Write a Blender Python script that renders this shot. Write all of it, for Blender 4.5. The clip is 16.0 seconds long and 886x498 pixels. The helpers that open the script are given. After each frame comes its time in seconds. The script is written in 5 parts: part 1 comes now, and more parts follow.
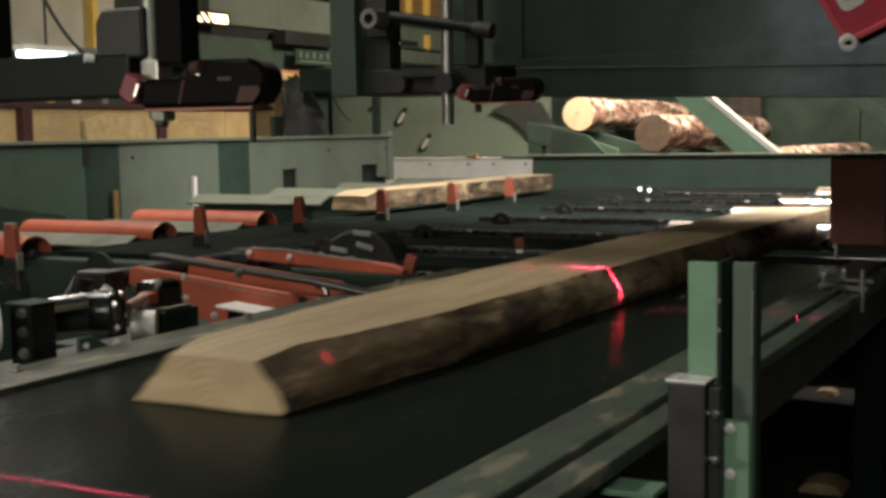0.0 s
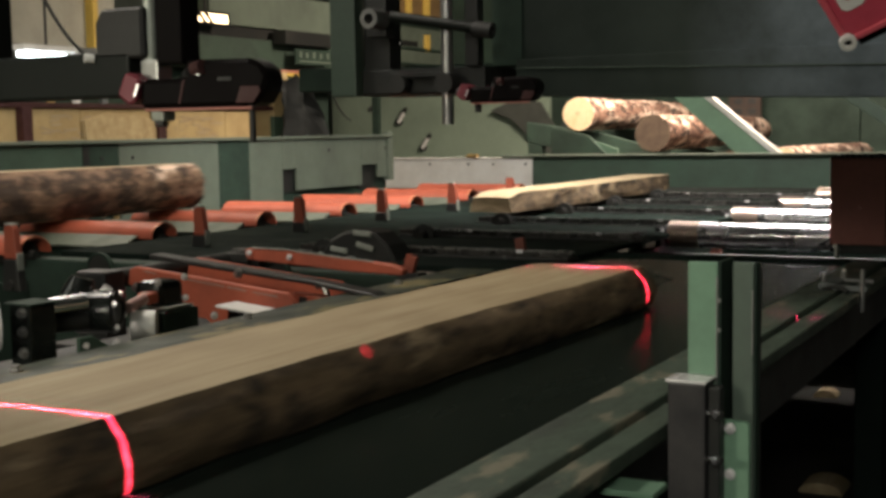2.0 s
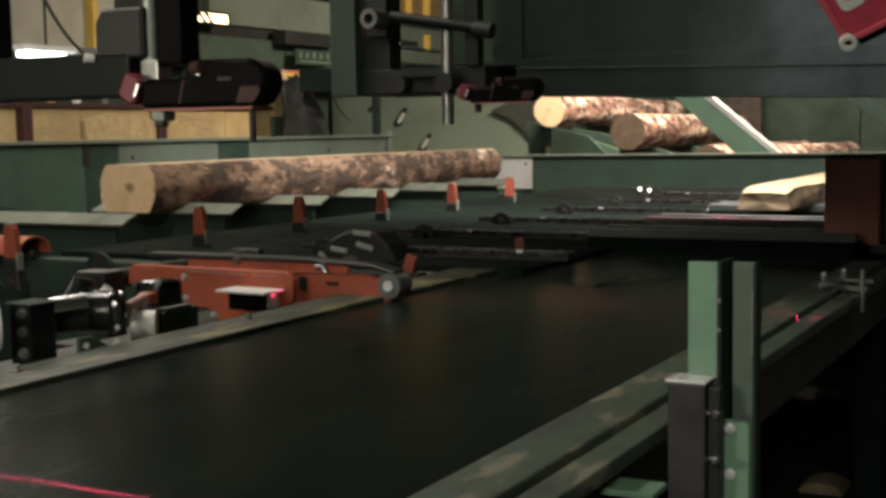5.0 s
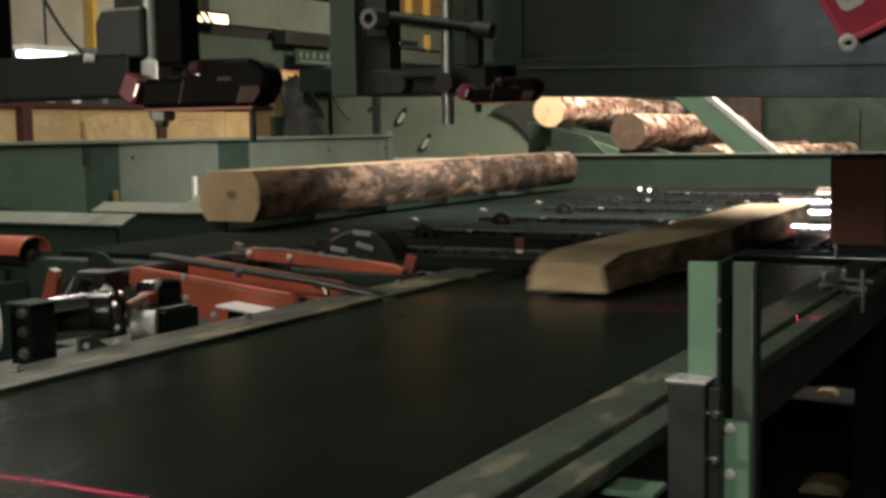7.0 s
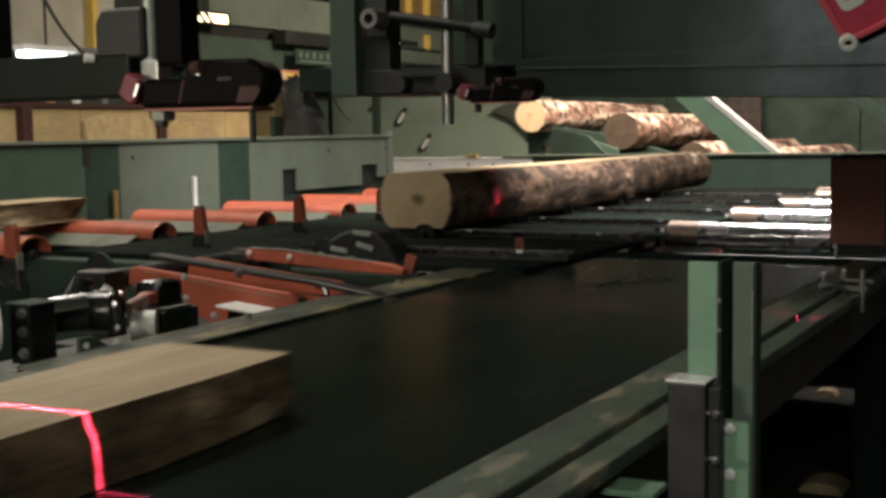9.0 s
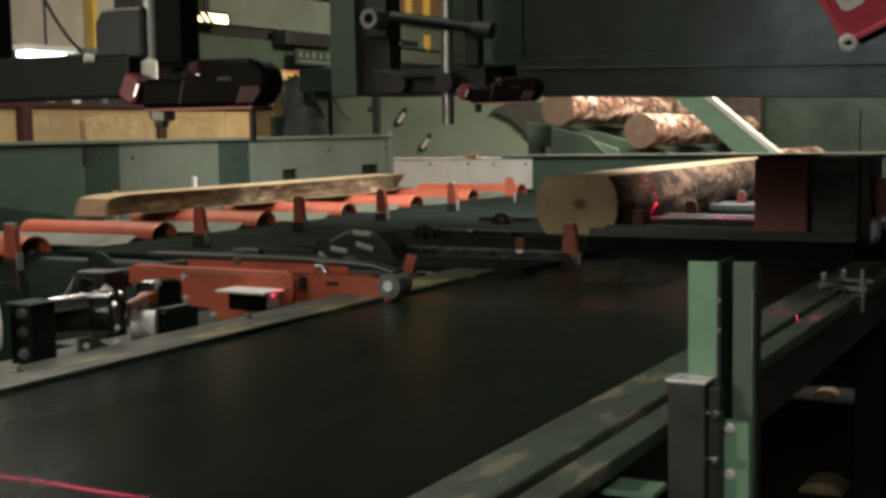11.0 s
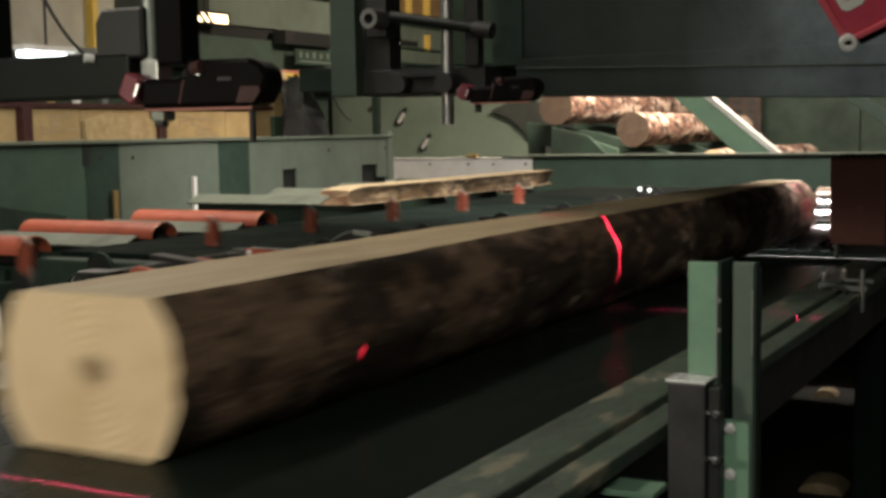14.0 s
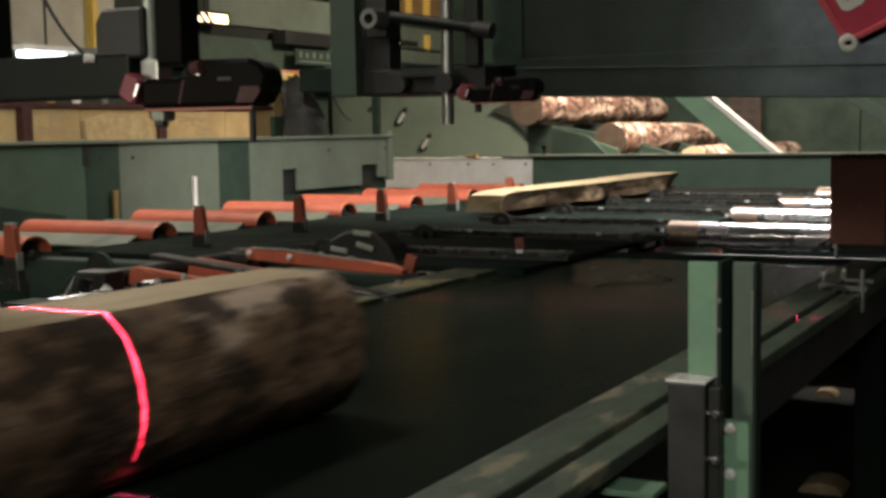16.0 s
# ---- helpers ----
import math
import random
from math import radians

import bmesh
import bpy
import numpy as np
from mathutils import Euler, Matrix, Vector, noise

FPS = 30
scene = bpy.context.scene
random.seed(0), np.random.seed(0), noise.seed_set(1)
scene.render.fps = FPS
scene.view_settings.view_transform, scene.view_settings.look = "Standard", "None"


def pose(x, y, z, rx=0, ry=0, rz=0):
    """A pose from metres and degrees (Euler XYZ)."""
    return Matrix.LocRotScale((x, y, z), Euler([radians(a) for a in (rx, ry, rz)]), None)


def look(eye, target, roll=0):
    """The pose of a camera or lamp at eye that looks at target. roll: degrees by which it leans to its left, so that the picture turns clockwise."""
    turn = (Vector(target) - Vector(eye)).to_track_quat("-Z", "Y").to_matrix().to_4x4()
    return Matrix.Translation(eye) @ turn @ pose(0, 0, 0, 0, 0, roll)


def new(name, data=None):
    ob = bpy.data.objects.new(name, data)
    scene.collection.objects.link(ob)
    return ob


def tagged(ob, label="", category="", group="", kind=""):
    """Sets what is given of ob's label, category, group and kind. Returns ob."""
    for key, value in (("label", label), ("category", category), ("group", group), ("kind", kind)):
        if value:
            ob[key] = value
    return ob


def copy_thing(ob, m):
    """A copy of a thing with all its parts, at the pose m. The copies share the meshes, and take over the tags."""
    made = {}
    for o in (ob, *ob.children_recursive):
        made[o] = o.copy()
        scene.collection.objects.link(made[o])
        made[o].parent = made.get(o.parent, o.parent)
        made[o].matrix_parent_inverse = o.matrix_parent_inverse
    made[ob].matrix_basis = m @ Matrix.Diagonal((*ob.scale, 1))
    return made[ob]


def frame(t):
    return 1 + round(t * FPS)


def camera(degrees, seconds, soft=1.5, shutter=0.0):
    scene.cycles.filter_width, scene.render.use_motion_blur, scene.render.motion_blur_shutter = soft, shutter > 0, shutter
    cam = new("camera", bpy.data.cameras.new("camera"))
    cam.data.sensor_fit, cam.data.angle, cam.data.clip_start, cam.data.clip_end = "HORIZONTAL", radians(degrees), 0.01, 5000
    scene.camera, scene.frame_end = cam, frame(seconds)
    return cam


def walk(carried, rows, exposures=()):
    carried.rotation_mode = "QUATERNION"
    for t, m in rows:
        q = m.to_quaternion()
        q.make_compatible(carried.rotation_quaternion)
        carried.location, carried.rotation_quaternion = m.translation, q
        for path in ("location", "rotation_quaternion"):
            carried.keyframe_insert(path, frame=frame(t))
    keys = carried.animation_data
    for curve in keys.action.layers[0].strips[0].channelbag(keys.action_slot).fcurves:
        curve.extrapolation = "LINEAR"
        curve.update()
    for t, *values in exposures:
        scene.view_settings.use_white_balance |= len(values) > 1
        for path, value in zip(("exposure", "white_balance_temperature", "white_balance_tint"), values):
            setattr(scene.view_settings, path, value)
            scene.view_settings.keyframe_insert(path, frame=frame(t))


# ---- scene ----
EYE, TARGET, LEAN = (0.0, 0.0, 1.42), (-2.359, 4.383, 0.953), -0.985
cam = camera(38.95, 16.0, soft=3.4, shutter=0.8)
walk(cam, [(0.0, look(EYE, TARGET, LEAN)), (16.0, look(EYE, TARGET, LEAN))], [(0.0, 0.0), (16.0, 0.0)])

# ---- light ----
world = bpy.data.worlds.new("hall_air")
scene.world = world
world.use_nodes = True
world.node_tree.nodes["Background"].inputs[0].default_value = (0.55, 0.7, 0.6, 1)
world.node_tree.nodes["Background"].inputs[1].default_value = 0.02


def area_lamp(name, eye, target, sx, sy, watts, colour, spread=180.0):
    lamp = bpy.data.lights.new(name, "AREA")
    lamp.shape, lamp.size, lamp.size_y = "RECTANGLE", sx, sy
    lamp.energy, lamp.color, lamp.spread = watts, colour, radians(spread)
    ob = new(name, lamp)
    ob.matrix_world = look(eye, target)
    return ob


LASER = (1.0, 0.045, 0.14)
area_lamp("roller_lamp", (-2.0, 6.05, 2.95), (-2.0, 6.15, 1.0), 2.6, 0.4, 235, (1.0, 0.94, 0.88))
# Added under the beam only to give the first roller its highlight.
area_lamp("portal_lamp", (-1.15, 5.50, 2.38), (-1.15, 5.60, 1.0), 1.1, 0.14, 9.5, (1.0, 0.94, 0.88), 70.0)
area_lamp("infeed_lamp", (-4.5, 5.3, 3.8), (-4.4, 5.3, 1.0), 0.4, 4.2, 125, (1.0, 0.9, 0.76))
area_lamp("log_deck_lamp", (-3.3, 11.0, 4.0), (-4.0, 12.9, 1.4), 2.0, 0.8, 850, (1.0, 0.84, 0.68))
area_lamp("store_lamp", (-6.9, 8.6, 3.6), (-7.6, 9.0, 1.6), 0.5, 1.8, 15, (1.0, 0.82, 0.50))
area_lamp("kicker_lamp", (-3.0, 2.6, 3.6), (-2.2, 2.6, 1.0), 1.2, 0.3, 58, (1.0, 0.92, 0.80))
# Unseen and set low; stands in for the light on near end faces.
area_lamp("walkway_lamp", (-1.95, -0.9, 1.75), (-1.3, 1.7, 1.08), 0.5, 0.25, 20, (1.0, 0.95, 0.76))
# Two broad fills out of view, added to lift the darker faces.
area_lamp("hall_lamp", (1.2, -5.0, 4.75), (-1.4, 2.5, 1.1), 3.0, 0.5, 185, (1.0, 0.99, 0.87))
area_lamp("hall_lamp", (-6.0, -2.0, 5.3), (-4.0, 4.0, 1.0), 3.0, 1.2, 85, (1.0, 0.98, 0.87))


def laser_line(name, y, x_top, z_top, x_aim, z_aim, watts, width, thick, spread=0.8):
    """A thin sheet of red light across the line, from the scanner above it."""
    lamp = bpy.data.lights.new(name, "AREA")
    lamp.shape, lamp.size, lamp.size_y = "RECTANGLE", width, thick
    lamp.energy, lamp.color, lamp.spread = watts, LASER, radians(spread)
    ob = new(name, lamp)
    way = Vector((x_aim - x_top, 0, z_aim - z_top)).normalized()
    side = Vector((0, 1, 0)).cross(-way).normalized()
    ob.matrix_world = Matrix.Translation((x_top, y, z_top)) @ Matrix((side, (0, 1, 0), -way)).transposed().to_4x4()
    return ob


laser_line("laser_near", 1.22, -0.60, 2.05, -1.26, 1.0, 1.55, 0.93, 0.0055)
laser_line("laser_middle", 3.10, -0.700, 1.95, -1.170, 1.0, 1.40, 1.01, 0.0140)
laser_line("laser_far", 5.205, -1.55, 1.95, -2.40, 1.10, 1.3, 1.9, 0.008, 0.35)


def sensor_beam(name, eye, target, watts, size):
    """A narrow red beam, as from a photocell."""
    lamp = bpy.data.lights.new(name, "AREA")
    lamp.shape, lamp.size, lamp.energy, lamp.color, lamp.spread = "DISK", size, watts, LASER, radians(1.0)
    new(name, lamp).matrix_world = look(eye, target)


sensor_beam("photocell_beam", (-0.80, 1.83, 1.11), (-1.15, 1.83, 1.04), 0.0032, 0.026)


# Hidden source added behind the rail for the red line on the kicker's block.
sensor_beam("kicker_beam", (-1.972, 2.862, 0.985), (-2.09, 2.862, 0.978), 0.006, 0.030)


def nodes_of(name):
    m = bpy.data.materials.new(name)
    m.use_nodes = True
    t = m.node_tree
    return m, t, t.nodes["Principled BSDF"]


def node(t, kind, **sockets):
    n = t.nodes.new(kind)
    for key, value in sockets.items():
        n.inputs[key.replace("_", " ")].default_value = value
    return n


def coords(t, scale=(1, 1, 1)):
    c, m = t.nodes.new("ShaderNodeTexCoord"), t.nodes.new("ShaderNodeMapping")
    m.inputs["Scale"].default_value = scale
    t.links.new(c.outputs["Object"], m.inputs["Vector"])
    return m.outputs["Vector"]


def noise_of(t, vec, scale, detail=4.0, rough=0.55):
    n = node(t, "ShaderNodeTexNoise", Scale=scale, Detail=detail, Roughness=rough)
    t.links.new(vec, n.inputs["Vector"])
    return n.outputs["Fac"]


def ramp(t, fac, stops):
    r = t.nodes.new("ShaderNodeValToRGB")
    while len(r.color_ramp.elements) < len(stops):
        r.color_ramp.elements.new(0.5)
    for e, (p, c) in zip(r.color_ramp.elements, stops):
        e.position, e.color = p, (*c, 1)
    t.links.new(fac, r.inputs["Fac"])
    return r.outputs["Color"]


def mixed(t, fac, a, b):
    m = t.nodes.new("ShaderNodeMix")
    m.data_type = "RGBA"
    t.links.new(fac, m.inputs[0])
    for i, v in ((6, a), (7, b)):
        if isinstance(v, tuple):
            m.inputs[i].default_value = (*v, 1)
        else:
            t.links.new(v, m.inputs[i])
    return m.outputs[2]


def bumped(t, p, fac, strength, distance):
    b = node(t, "ShaderNodeBump", Strength=strength, Distance=distance)
    t.links.new(fac, b.inputs["Height"])
    t.links.new(b.outputs["Normal"], p.inputs["Normal"])


def paint(name, colour, dirt, rough=0.45, metal=0.0, amount=0.5, spread=3.0, gloss=0.4):
    """Painted or bare steel with grime in patches, fine scratches and orange peel."""
    m, t, p = nodes_of(name)
    v = coords(t)
    big = noise_of(t, v, spread, 6.0, 0.65)
    fine = noise_of(t, v, 60.0, 3.0)
    patches = ramp(t, big, [(0.5 - 0.25 * amount, (0, 0, 0)), (0.5 + 0.22 / max(amount, 0.1), (1, 1, 1))])
    tone = mixed(t, fine, tuple(c * 0.86 for c in colour), tuple(min(1, c * 1.14) for c in colour))
    t.links.new(mixed(t, patches, tone, dirt), p.inputs["Base Color"])
    t.links.new(ramp(t, big, [(0.3, (rough * 0.8,) * 3), (0.7, (min(1, rough * 1.35),) * 3)]), p.inputs["Roughness"])
    p.inputs["Metallic"].default_value, p.inputs["Specular IOR Level"].default_value = metal, gloss
    bumped(t, p, fine, 0.15, 0.002)
    return m


def stained(name, colour, dirt, scuff, cut):
    """Painted rail with dark grime and sharp-edged scuffs where the paint is rubbed through."""
    m, t, p = nodes_of(name)
    v = coords(t, (1, 0.35, 1))
    grime = noise_of(t, v, 9.0, 6.0, 0.7)
    rub = noise_of(t, v, 15.0, 5.0, 0.6)
    fine = noise_of(t, coords(t), 70.0, 3.0)
    tone = mixed(t, ramp(t, grime, [(0.42, (0, 0, 0)), (0.62, (1, 1, 1))]), colour, dirt)
    t.links.new(mixed(t, ramp(t, rub, [(cut, (0, 0, 0)), (cut + 0.07, (0.85,) * 3)]), tone, scuff), p.inputs["Base Color"])
    t.links.new(ramp(t, grime, [(0.3, (0.38,) * 3), (0.7, (0.65,) * 3)]), p.inputs["Roughness"])
    bumped(t, p, fine, 0.15, 0.002)
    return m


GREEN = paint("green_paint", (0.062, 0.108, 0.078), (0.035, 0.048, 0.036), 0.42, 0, 0.55, 2.2)
GREEN_POST = paint("bright_green_paint", (0.19, 0.32, 0.22), (0.12, 0.19, 0.14), 0.35, 0, 0.35, 3.0)
# Near-black green, much darker than green_paint.
GREEN_BLACK = paint("near_black_green_paint", (0.008, 0.0135, 0.0105), (0.005, 0.007, 0.006), 0.8, 0, 0.6, 2.0, 0.06)
ORANGE_DULL = paint("dull_orange_paint", (0.26, 0.062, 0.035), (0.12, 0.035, 0.022), 0.55, 0, 0.5, 6.0)
GREEN_PALE = paint("pale_green_paint", (0.122, 0.148, 0.114), (0.066, 0.080, 0.062), 0.5, 0, 0.6, 1.6)
GREEN_DARK = paint("dark_green_paint", (0.030, 0.052, 0.038), (0.014, 0.018, 0.015), 0.6, 0, 0.6, 2.0, 0.2)
GREY = paint("grey_paint", (0.14, 0.15, 0.145), (0.06, 0.06, 0.055), 0.5, 0, 0.5)
ORANGE = paint("orange_paint", (0.44, 0.10, 0.055), (0.18, 0.05, 0.03), 0.45, 0, 0.5, 4.0)
RUST_RED = paint("rust_red_paint", (0.17, 0.05, 0.033), (0.08, 0.028, 0.02), 0.6, 0, 0.5, 7.0)
MAROON = paint("maroon_paint", (0.44, 0.165, 0.13), (0.28, 0.11, 0.088), 0.5, 0, 0.5, 3.0)
RED = paint("red_enamel", (0.30, 0.022, 0.042), (0.18, 0.016, 0.028), 0.35, 0, 0.3, 5.0)
BLACK = paint("black_steel", (0.018, 0.019, 0.019), (0.035, 0.032, 0.027), 0.45, 0.2, 0.6)
WHITE = paint("white_paint", (0.72, 0.71, 0.68), (0.42, 0.38, 0.33), 0.5, 0, 0.4)
WHITE_DULL = paint("dull_white_paint", (0.42, 0.41, 0.36), (0.26, 0.25, 0.21), 0.6, 0, 0.5, 2.0)
YELLOW = paint("yellow_paint", (0.68, 0.47, 0.10), (0.4, 0.26, 0.07), 0.5, 0, 0.4)
STEEL = paint("bare_steel", (0.42, 0.42, 0.41), (0.16, 0.14, 0.12), 0.32, 0.9, 0.55, 5.0)
CHROME = paint("polished_steel", (0.80, 0.79, 0.82), (0.50, 0.46, 0.46), 0.24, 1.0, 0.35, 6.0)
PLATE = paint("worn_plate", (0.34, 0.36, 0.32), (0.2, 0.2, 0.17), 0.4, 0.4, 0.6, 5.0)
RAIL = stained("worn_green_rail", (0.044, 0.054, 0.036), (0.026, 0.030, 0.021), (0.20, 0.165, 0.075), 0.56)
RAIL_DARK = stained("grimy_green_rail", (0.078, 0.105, 0.078), (0.048, 0.060, 0.046), (0.22, 0.20, 0.145), 0.57)
BRASS = paint("brass", (0.55, 0.38, 0.15), (0.3, 0.2, 0.1), 0.35, 0.8, 0.4)
CONCRETE = paint("concrete", (0.045, 0.042, 0.037), (0.02, 0.018, 0.015), 0.85, 0, 0.8, 0.8)
WALLS = paint("hall_wall", (0.11, 0.13, 0.11), (0.05, 0.055, 0.045), 0.8, 0, 0.6, 0.6)
PLY = paint("plywood", (0.46, 0.34, 0.16), (0.26, 0.17, 0.075), 0.6, 0, 0.6, 2.4)
CLOTH = paint("dark_tarpaulin", (0.012, 0.014, 0.014), (0.04, 0.045, 0.045), 0.6, 0, 0.7, 6.0)
HEAD_BLACK = paint("black_enamel", (0.005, 0.004, 0.004), (0.009, 0.007, 0.007), 0.5, 0, 0.5, 9.0, 0.04)
# Pale, barely metallic steel: its highlights are put into the base colour.
BRIGHT = paint("highlit_steel", (0.88, 0.85, 0.85), (0.55, 0.50, 0.50), 0.25, 0.35, 0.4, 8.0)


def wood_sawn():
    m, t, p = nodes_of("sawn_wood")
    v = coords(t, (14, 0.8, 14))
    grain = noise_of(t, v, 3.0, 6.0, 0.7)
    stain = noise_of(t, coords(t, (3, 1.2, 3)), 2.0, 5.0)
    tone = ramp(t, grain, [(0.3, (0.31, 0.225, 0.125)), (0.55, (0.40, 0.31, 0.185)), (0.8, (0.46, 0.37, 0.24))])
    t.links.new(mixed(t, ramp(t, stain, [(0.45, (0, 0, 0)), (0.75, (0.7, 0.7, 0.7))]), tone, (0.25, 0.175, 0.095)), p.inputs["Base Color"])
    p.inputs["Roughness"].default_value = 0.7
    bumped(t, p, grain, 0.3, 0.003)
    return m


def wood_end(name, middle, heart, shade=1.0):
    """Cut end with growth rings about the pith, which lies at the height middle; heart is how dark the pith is."""
    m, t, p = nodes_of(name)
    w = node(t, "ShaderNodeTexWave", Scale=22.0, Distortion=1.6, Detail=3.0, Detail_Scale=1.5)
    w.wave_type, w.rings_direction = "RINGS", "Y"
    c = coords(t)
    c.node.inputs["Location"].default_value = (0, 0, -middle)
    t.links.new(c, w.inputs["Vector"])
    stain = noise_of(t, c, 9.0, 5.0)
    far = t.nodes.new("ShaderNodeVectorMath")
    far.operation = "LENGTH"
    flat = node(t, "ShaderNodeVectorMath")
    flat.operation = "MULTIPLY"
    flat.inputs[1].default_value = (1, 0, 1)
    t.links.new(c, flat.inputs[0])
    t.links.new(flat.outputs["Vector"], far.inputs[0])
    wobble = node(t, "ShaderNodeMath")
    wobble.operation = "MULTIPLY_ADD"
    t.links.new(stain, wobble.inputs[0])
    wobble.inputs[1].default_value = 0.10
    t.links.new(far.outputs["Value"], wobble.inputs[2])
    pith = ramp(t, wobble.outputs["Value"], [(0.062, (heart,) * 3), (0.086, (0, 0, 0))])
    tone = ramp(t, w.outputs["Fac"], [(0.1, (0.62 * shade, 0.45 * shade, 0.27 * shade)), (0.7, (0.70 * shade, 0.52 * shade, 0.33 * shade))])
    tone = mixed(t, ramp(t, stain, [(0.48, (0, 0, 0)), (0.72, (0.6, 0.6, 0.6))]), tone, (0.46 * shade, 0.31 * shade, 0.15 * shade))
    t.links.new(mixed(t, pith, tone, (0.19, 0.12, 0.06)), p.inputs["Base Color"])
    p.inputs["Roughness"].default_value = 0.75
    bumped(t, p, w.outputs["Fac"], 0.15, 0.002)
    return m


def bark(name, dark, mid, pale, cut, spots=0.64):
    """Flaky bark: dark furrows, brown scales, paler inner bark where it is scraped away, and black blotches over both."""
    m, t, p = nodes_of(name)
    v = coords(t, (1, 0.36, 1))
    scale_n = noise_of(t, v, 22.0, 6.0, 0.7)
    patch = noise_of(t, v, 6.5, 7.0, 0.66)
    blotch = noise_of(t, coords(t, (1, 0.6, 1)), 10.0, 6.0, 0.68)
    tone = ramp(t, scale_n, [(0.32, dark), (0.52, mid), (0.72, tuple(min(1, c * 1.5) for c in mid))])
    tone = mixed(t, ramp(t, patch, [(cut, (0, 0, 0)), (cut + 0.09, (1, 1, 1))]), tone, pale)
    t.links.new(mixed(t, ramp(t, blotch, [(spots - 0.06, (0, 0, 0)), (spots, (0.92,) * 3)]), tone, dark), p.inputs["Base Color"])
    p.inputs["Roughness"].default_value = 0.85
    bumped(t, p, scale_n, 0.8, 0.014)
    return m


def belt_rubber():
    m, t, p = nodes_of("belt_rubber")
    v = coords(t, (1, 0.25, 1))
    n = noise_of(t, v, 5.0, 6.0, 0.6)
    t.links.new(ramp(t, n, [(0.35, (0.0085, 0.0120, 0.0094)), (0.75, (0.0142, 0.0195, 0.0158))]), p.inputs["Base Color"])
    t.links.new(ramp(t, n, [(0.3, (0.20,) * 3), (0.75, (0.30,) * 3)]), p.inputs["Roughness"])
    p.inputs["Specular IOR Level"].default_value = 0.022
    return m


def glow(name, colour, strength):
    m, t, p = nodes_of(name)
    p.inputs["Base Color"].default_value = (0.8, 0.8, 0.8, 1)
    p.inputs["Emission Color"].default_value = (*colour, 1)
    p.inputs["Emission Strength"].default_value = strength
    return m


SAWN = wood_sawn()
END_SLAB, END_HEART, END_ROUND = wood_end("slab_end_grain", -0.03, 0.0, 0.7), wood_end("log_end_grain", 0.119, 0.85, 1.13), wood_end("round_end_grain", 0.165, 0.4)
BARK = bark("pine_bark", (0.042, 0.026, 0.017), (0.23, 0.140, 0.088), (0.72, 0.54, 0.42), 0.56, 0.53)
BARK_PALE = bark("stripped_bark", (0.022, 0.013, 0.010), (0.24, 0.13, 0.09), (0.72, 0.54, 0.43), 0.47, 0.57)
BARK_CANT = bark("wane_bark", (0.034, 0.023, 0.014), (0.150, 0.100, 0.055), (0.46, 0.34, 0.21), 0.55, 0.61)
BELT = belt_rubber()
TUBE = glow("lit_tube", (0.85, 0.95, 1.0), 11.0)
BULB = glow("lit_bulb", (1.0, 0.70, 0.38), 4.5)

# ---- building blocks ----
ORIGIN = {}


def thing(name, at_place, label, category, group="", kind=""):
    ob = new(name)
    ob.empty_display_size = 0.1
    ob.location = at_place
    ORIGIN[ob] = Vector(at_place)
    return tagged(ob, label, category, group, kind)


def part(name, bm, material, parent=None, label="", smooth=False, auto=35):
    """Links a bmesh, drawn in world places, as one mesh under a thing or a part."""
    me = bpy.data.meshes.new(name)
    if parent:
        bmesh.ops.translate(bm, verts=bm.verts, vec=-ORIGIN[parent])
    bm.to_mesh(me)
    bm.free()
    for m in material if isinstance(material, (list, tuple)) else (material,):
        me.materials.append(m)
    if smooth:
        me.polygons.foreach_set("use_smooth", [True] * len(me.polygons))
        me.set_sharp_from_angle(angle=radians(auto))
    ob = new(name, me)
    if parent:
        ob.parent = parent
        ORIGIN[ob] = ORIGIN[parent]
    return tagged(ob, label) if label else ob


def box(lo, hi, bevel=0.004, bm=None, turn=None):
    """A bevelled block from corner lo to corner hi; turn is a matrix about its middle."""
    bm = bm or bmesh.new()
    lo, hi = Vector(lo), Vector(hi)
    size, mid = hi - lo, (lo + hi) / 2
    made = bmesh.ops.create_cube(bm, size=1.0)["verts"]
    m = Matrix.Translation(mid) @ (turn.to_4x4() if turn else Matrix.Identity(4)) @ Matrix.Diagonal((*size, 1))
    bmesh.ops.transform(bm, matrix=m, verts=made)
    if bevel:
        edges = list({e for v in made for e in v.link_edges})
        bmesh.ops.bevel(bm, geom=edges, offset=min(bevel, min(size) * 0.3), segments=2, profile=0.6, affect="EDGES")
    return bm


def rod(p0, p1, r, bm=None, n=20, r2=None, caps=True):
    bm = bm or bmesh.new()
    p0, p1 = Vector(p0), Vector(p1)
    way = p1 - p0
    m = Matrix.Translation((p0 + p1) / 2) @ way.to_track_quat("Z", "Y").to_matrix().to_4x4()
    bmesh.ops.create_cone(bm, cap_ends=caps, segments=n, radius1=r, radius2=r if r2 is None else r2, depth=way.length, matrix=m)
    return bm


def pipe(points, r, bm=None, n=10):
    """A round bar or hose through the points."""
    bm = bm or bmesh.new()
    points = [Vector(p) for p in points]
    rings = []
    for i, p in enumerate(points):
        way = (points[min(i + 1, len(points) - 1)] - points[max(i - 1, 0)]).normalized()
        q = way.to_track_quat("Z", "Y")
        rings.append([bm.verts.new(p + q @ Vector((r * math.cos(a), r * math.sin(a), 0))) for a in (2 * math.pi * k / n for k in range(n))])
    for a, b in zip(rings, rings[1:]):
        for k in range(n):
            bm.faces.new((a[k], a[(k + 1) % n], b[(k + 1) % n], b[k]))
    bm.faces.new(rings[0][::-1]), bm.faces.new(rings[-1])
    return bm


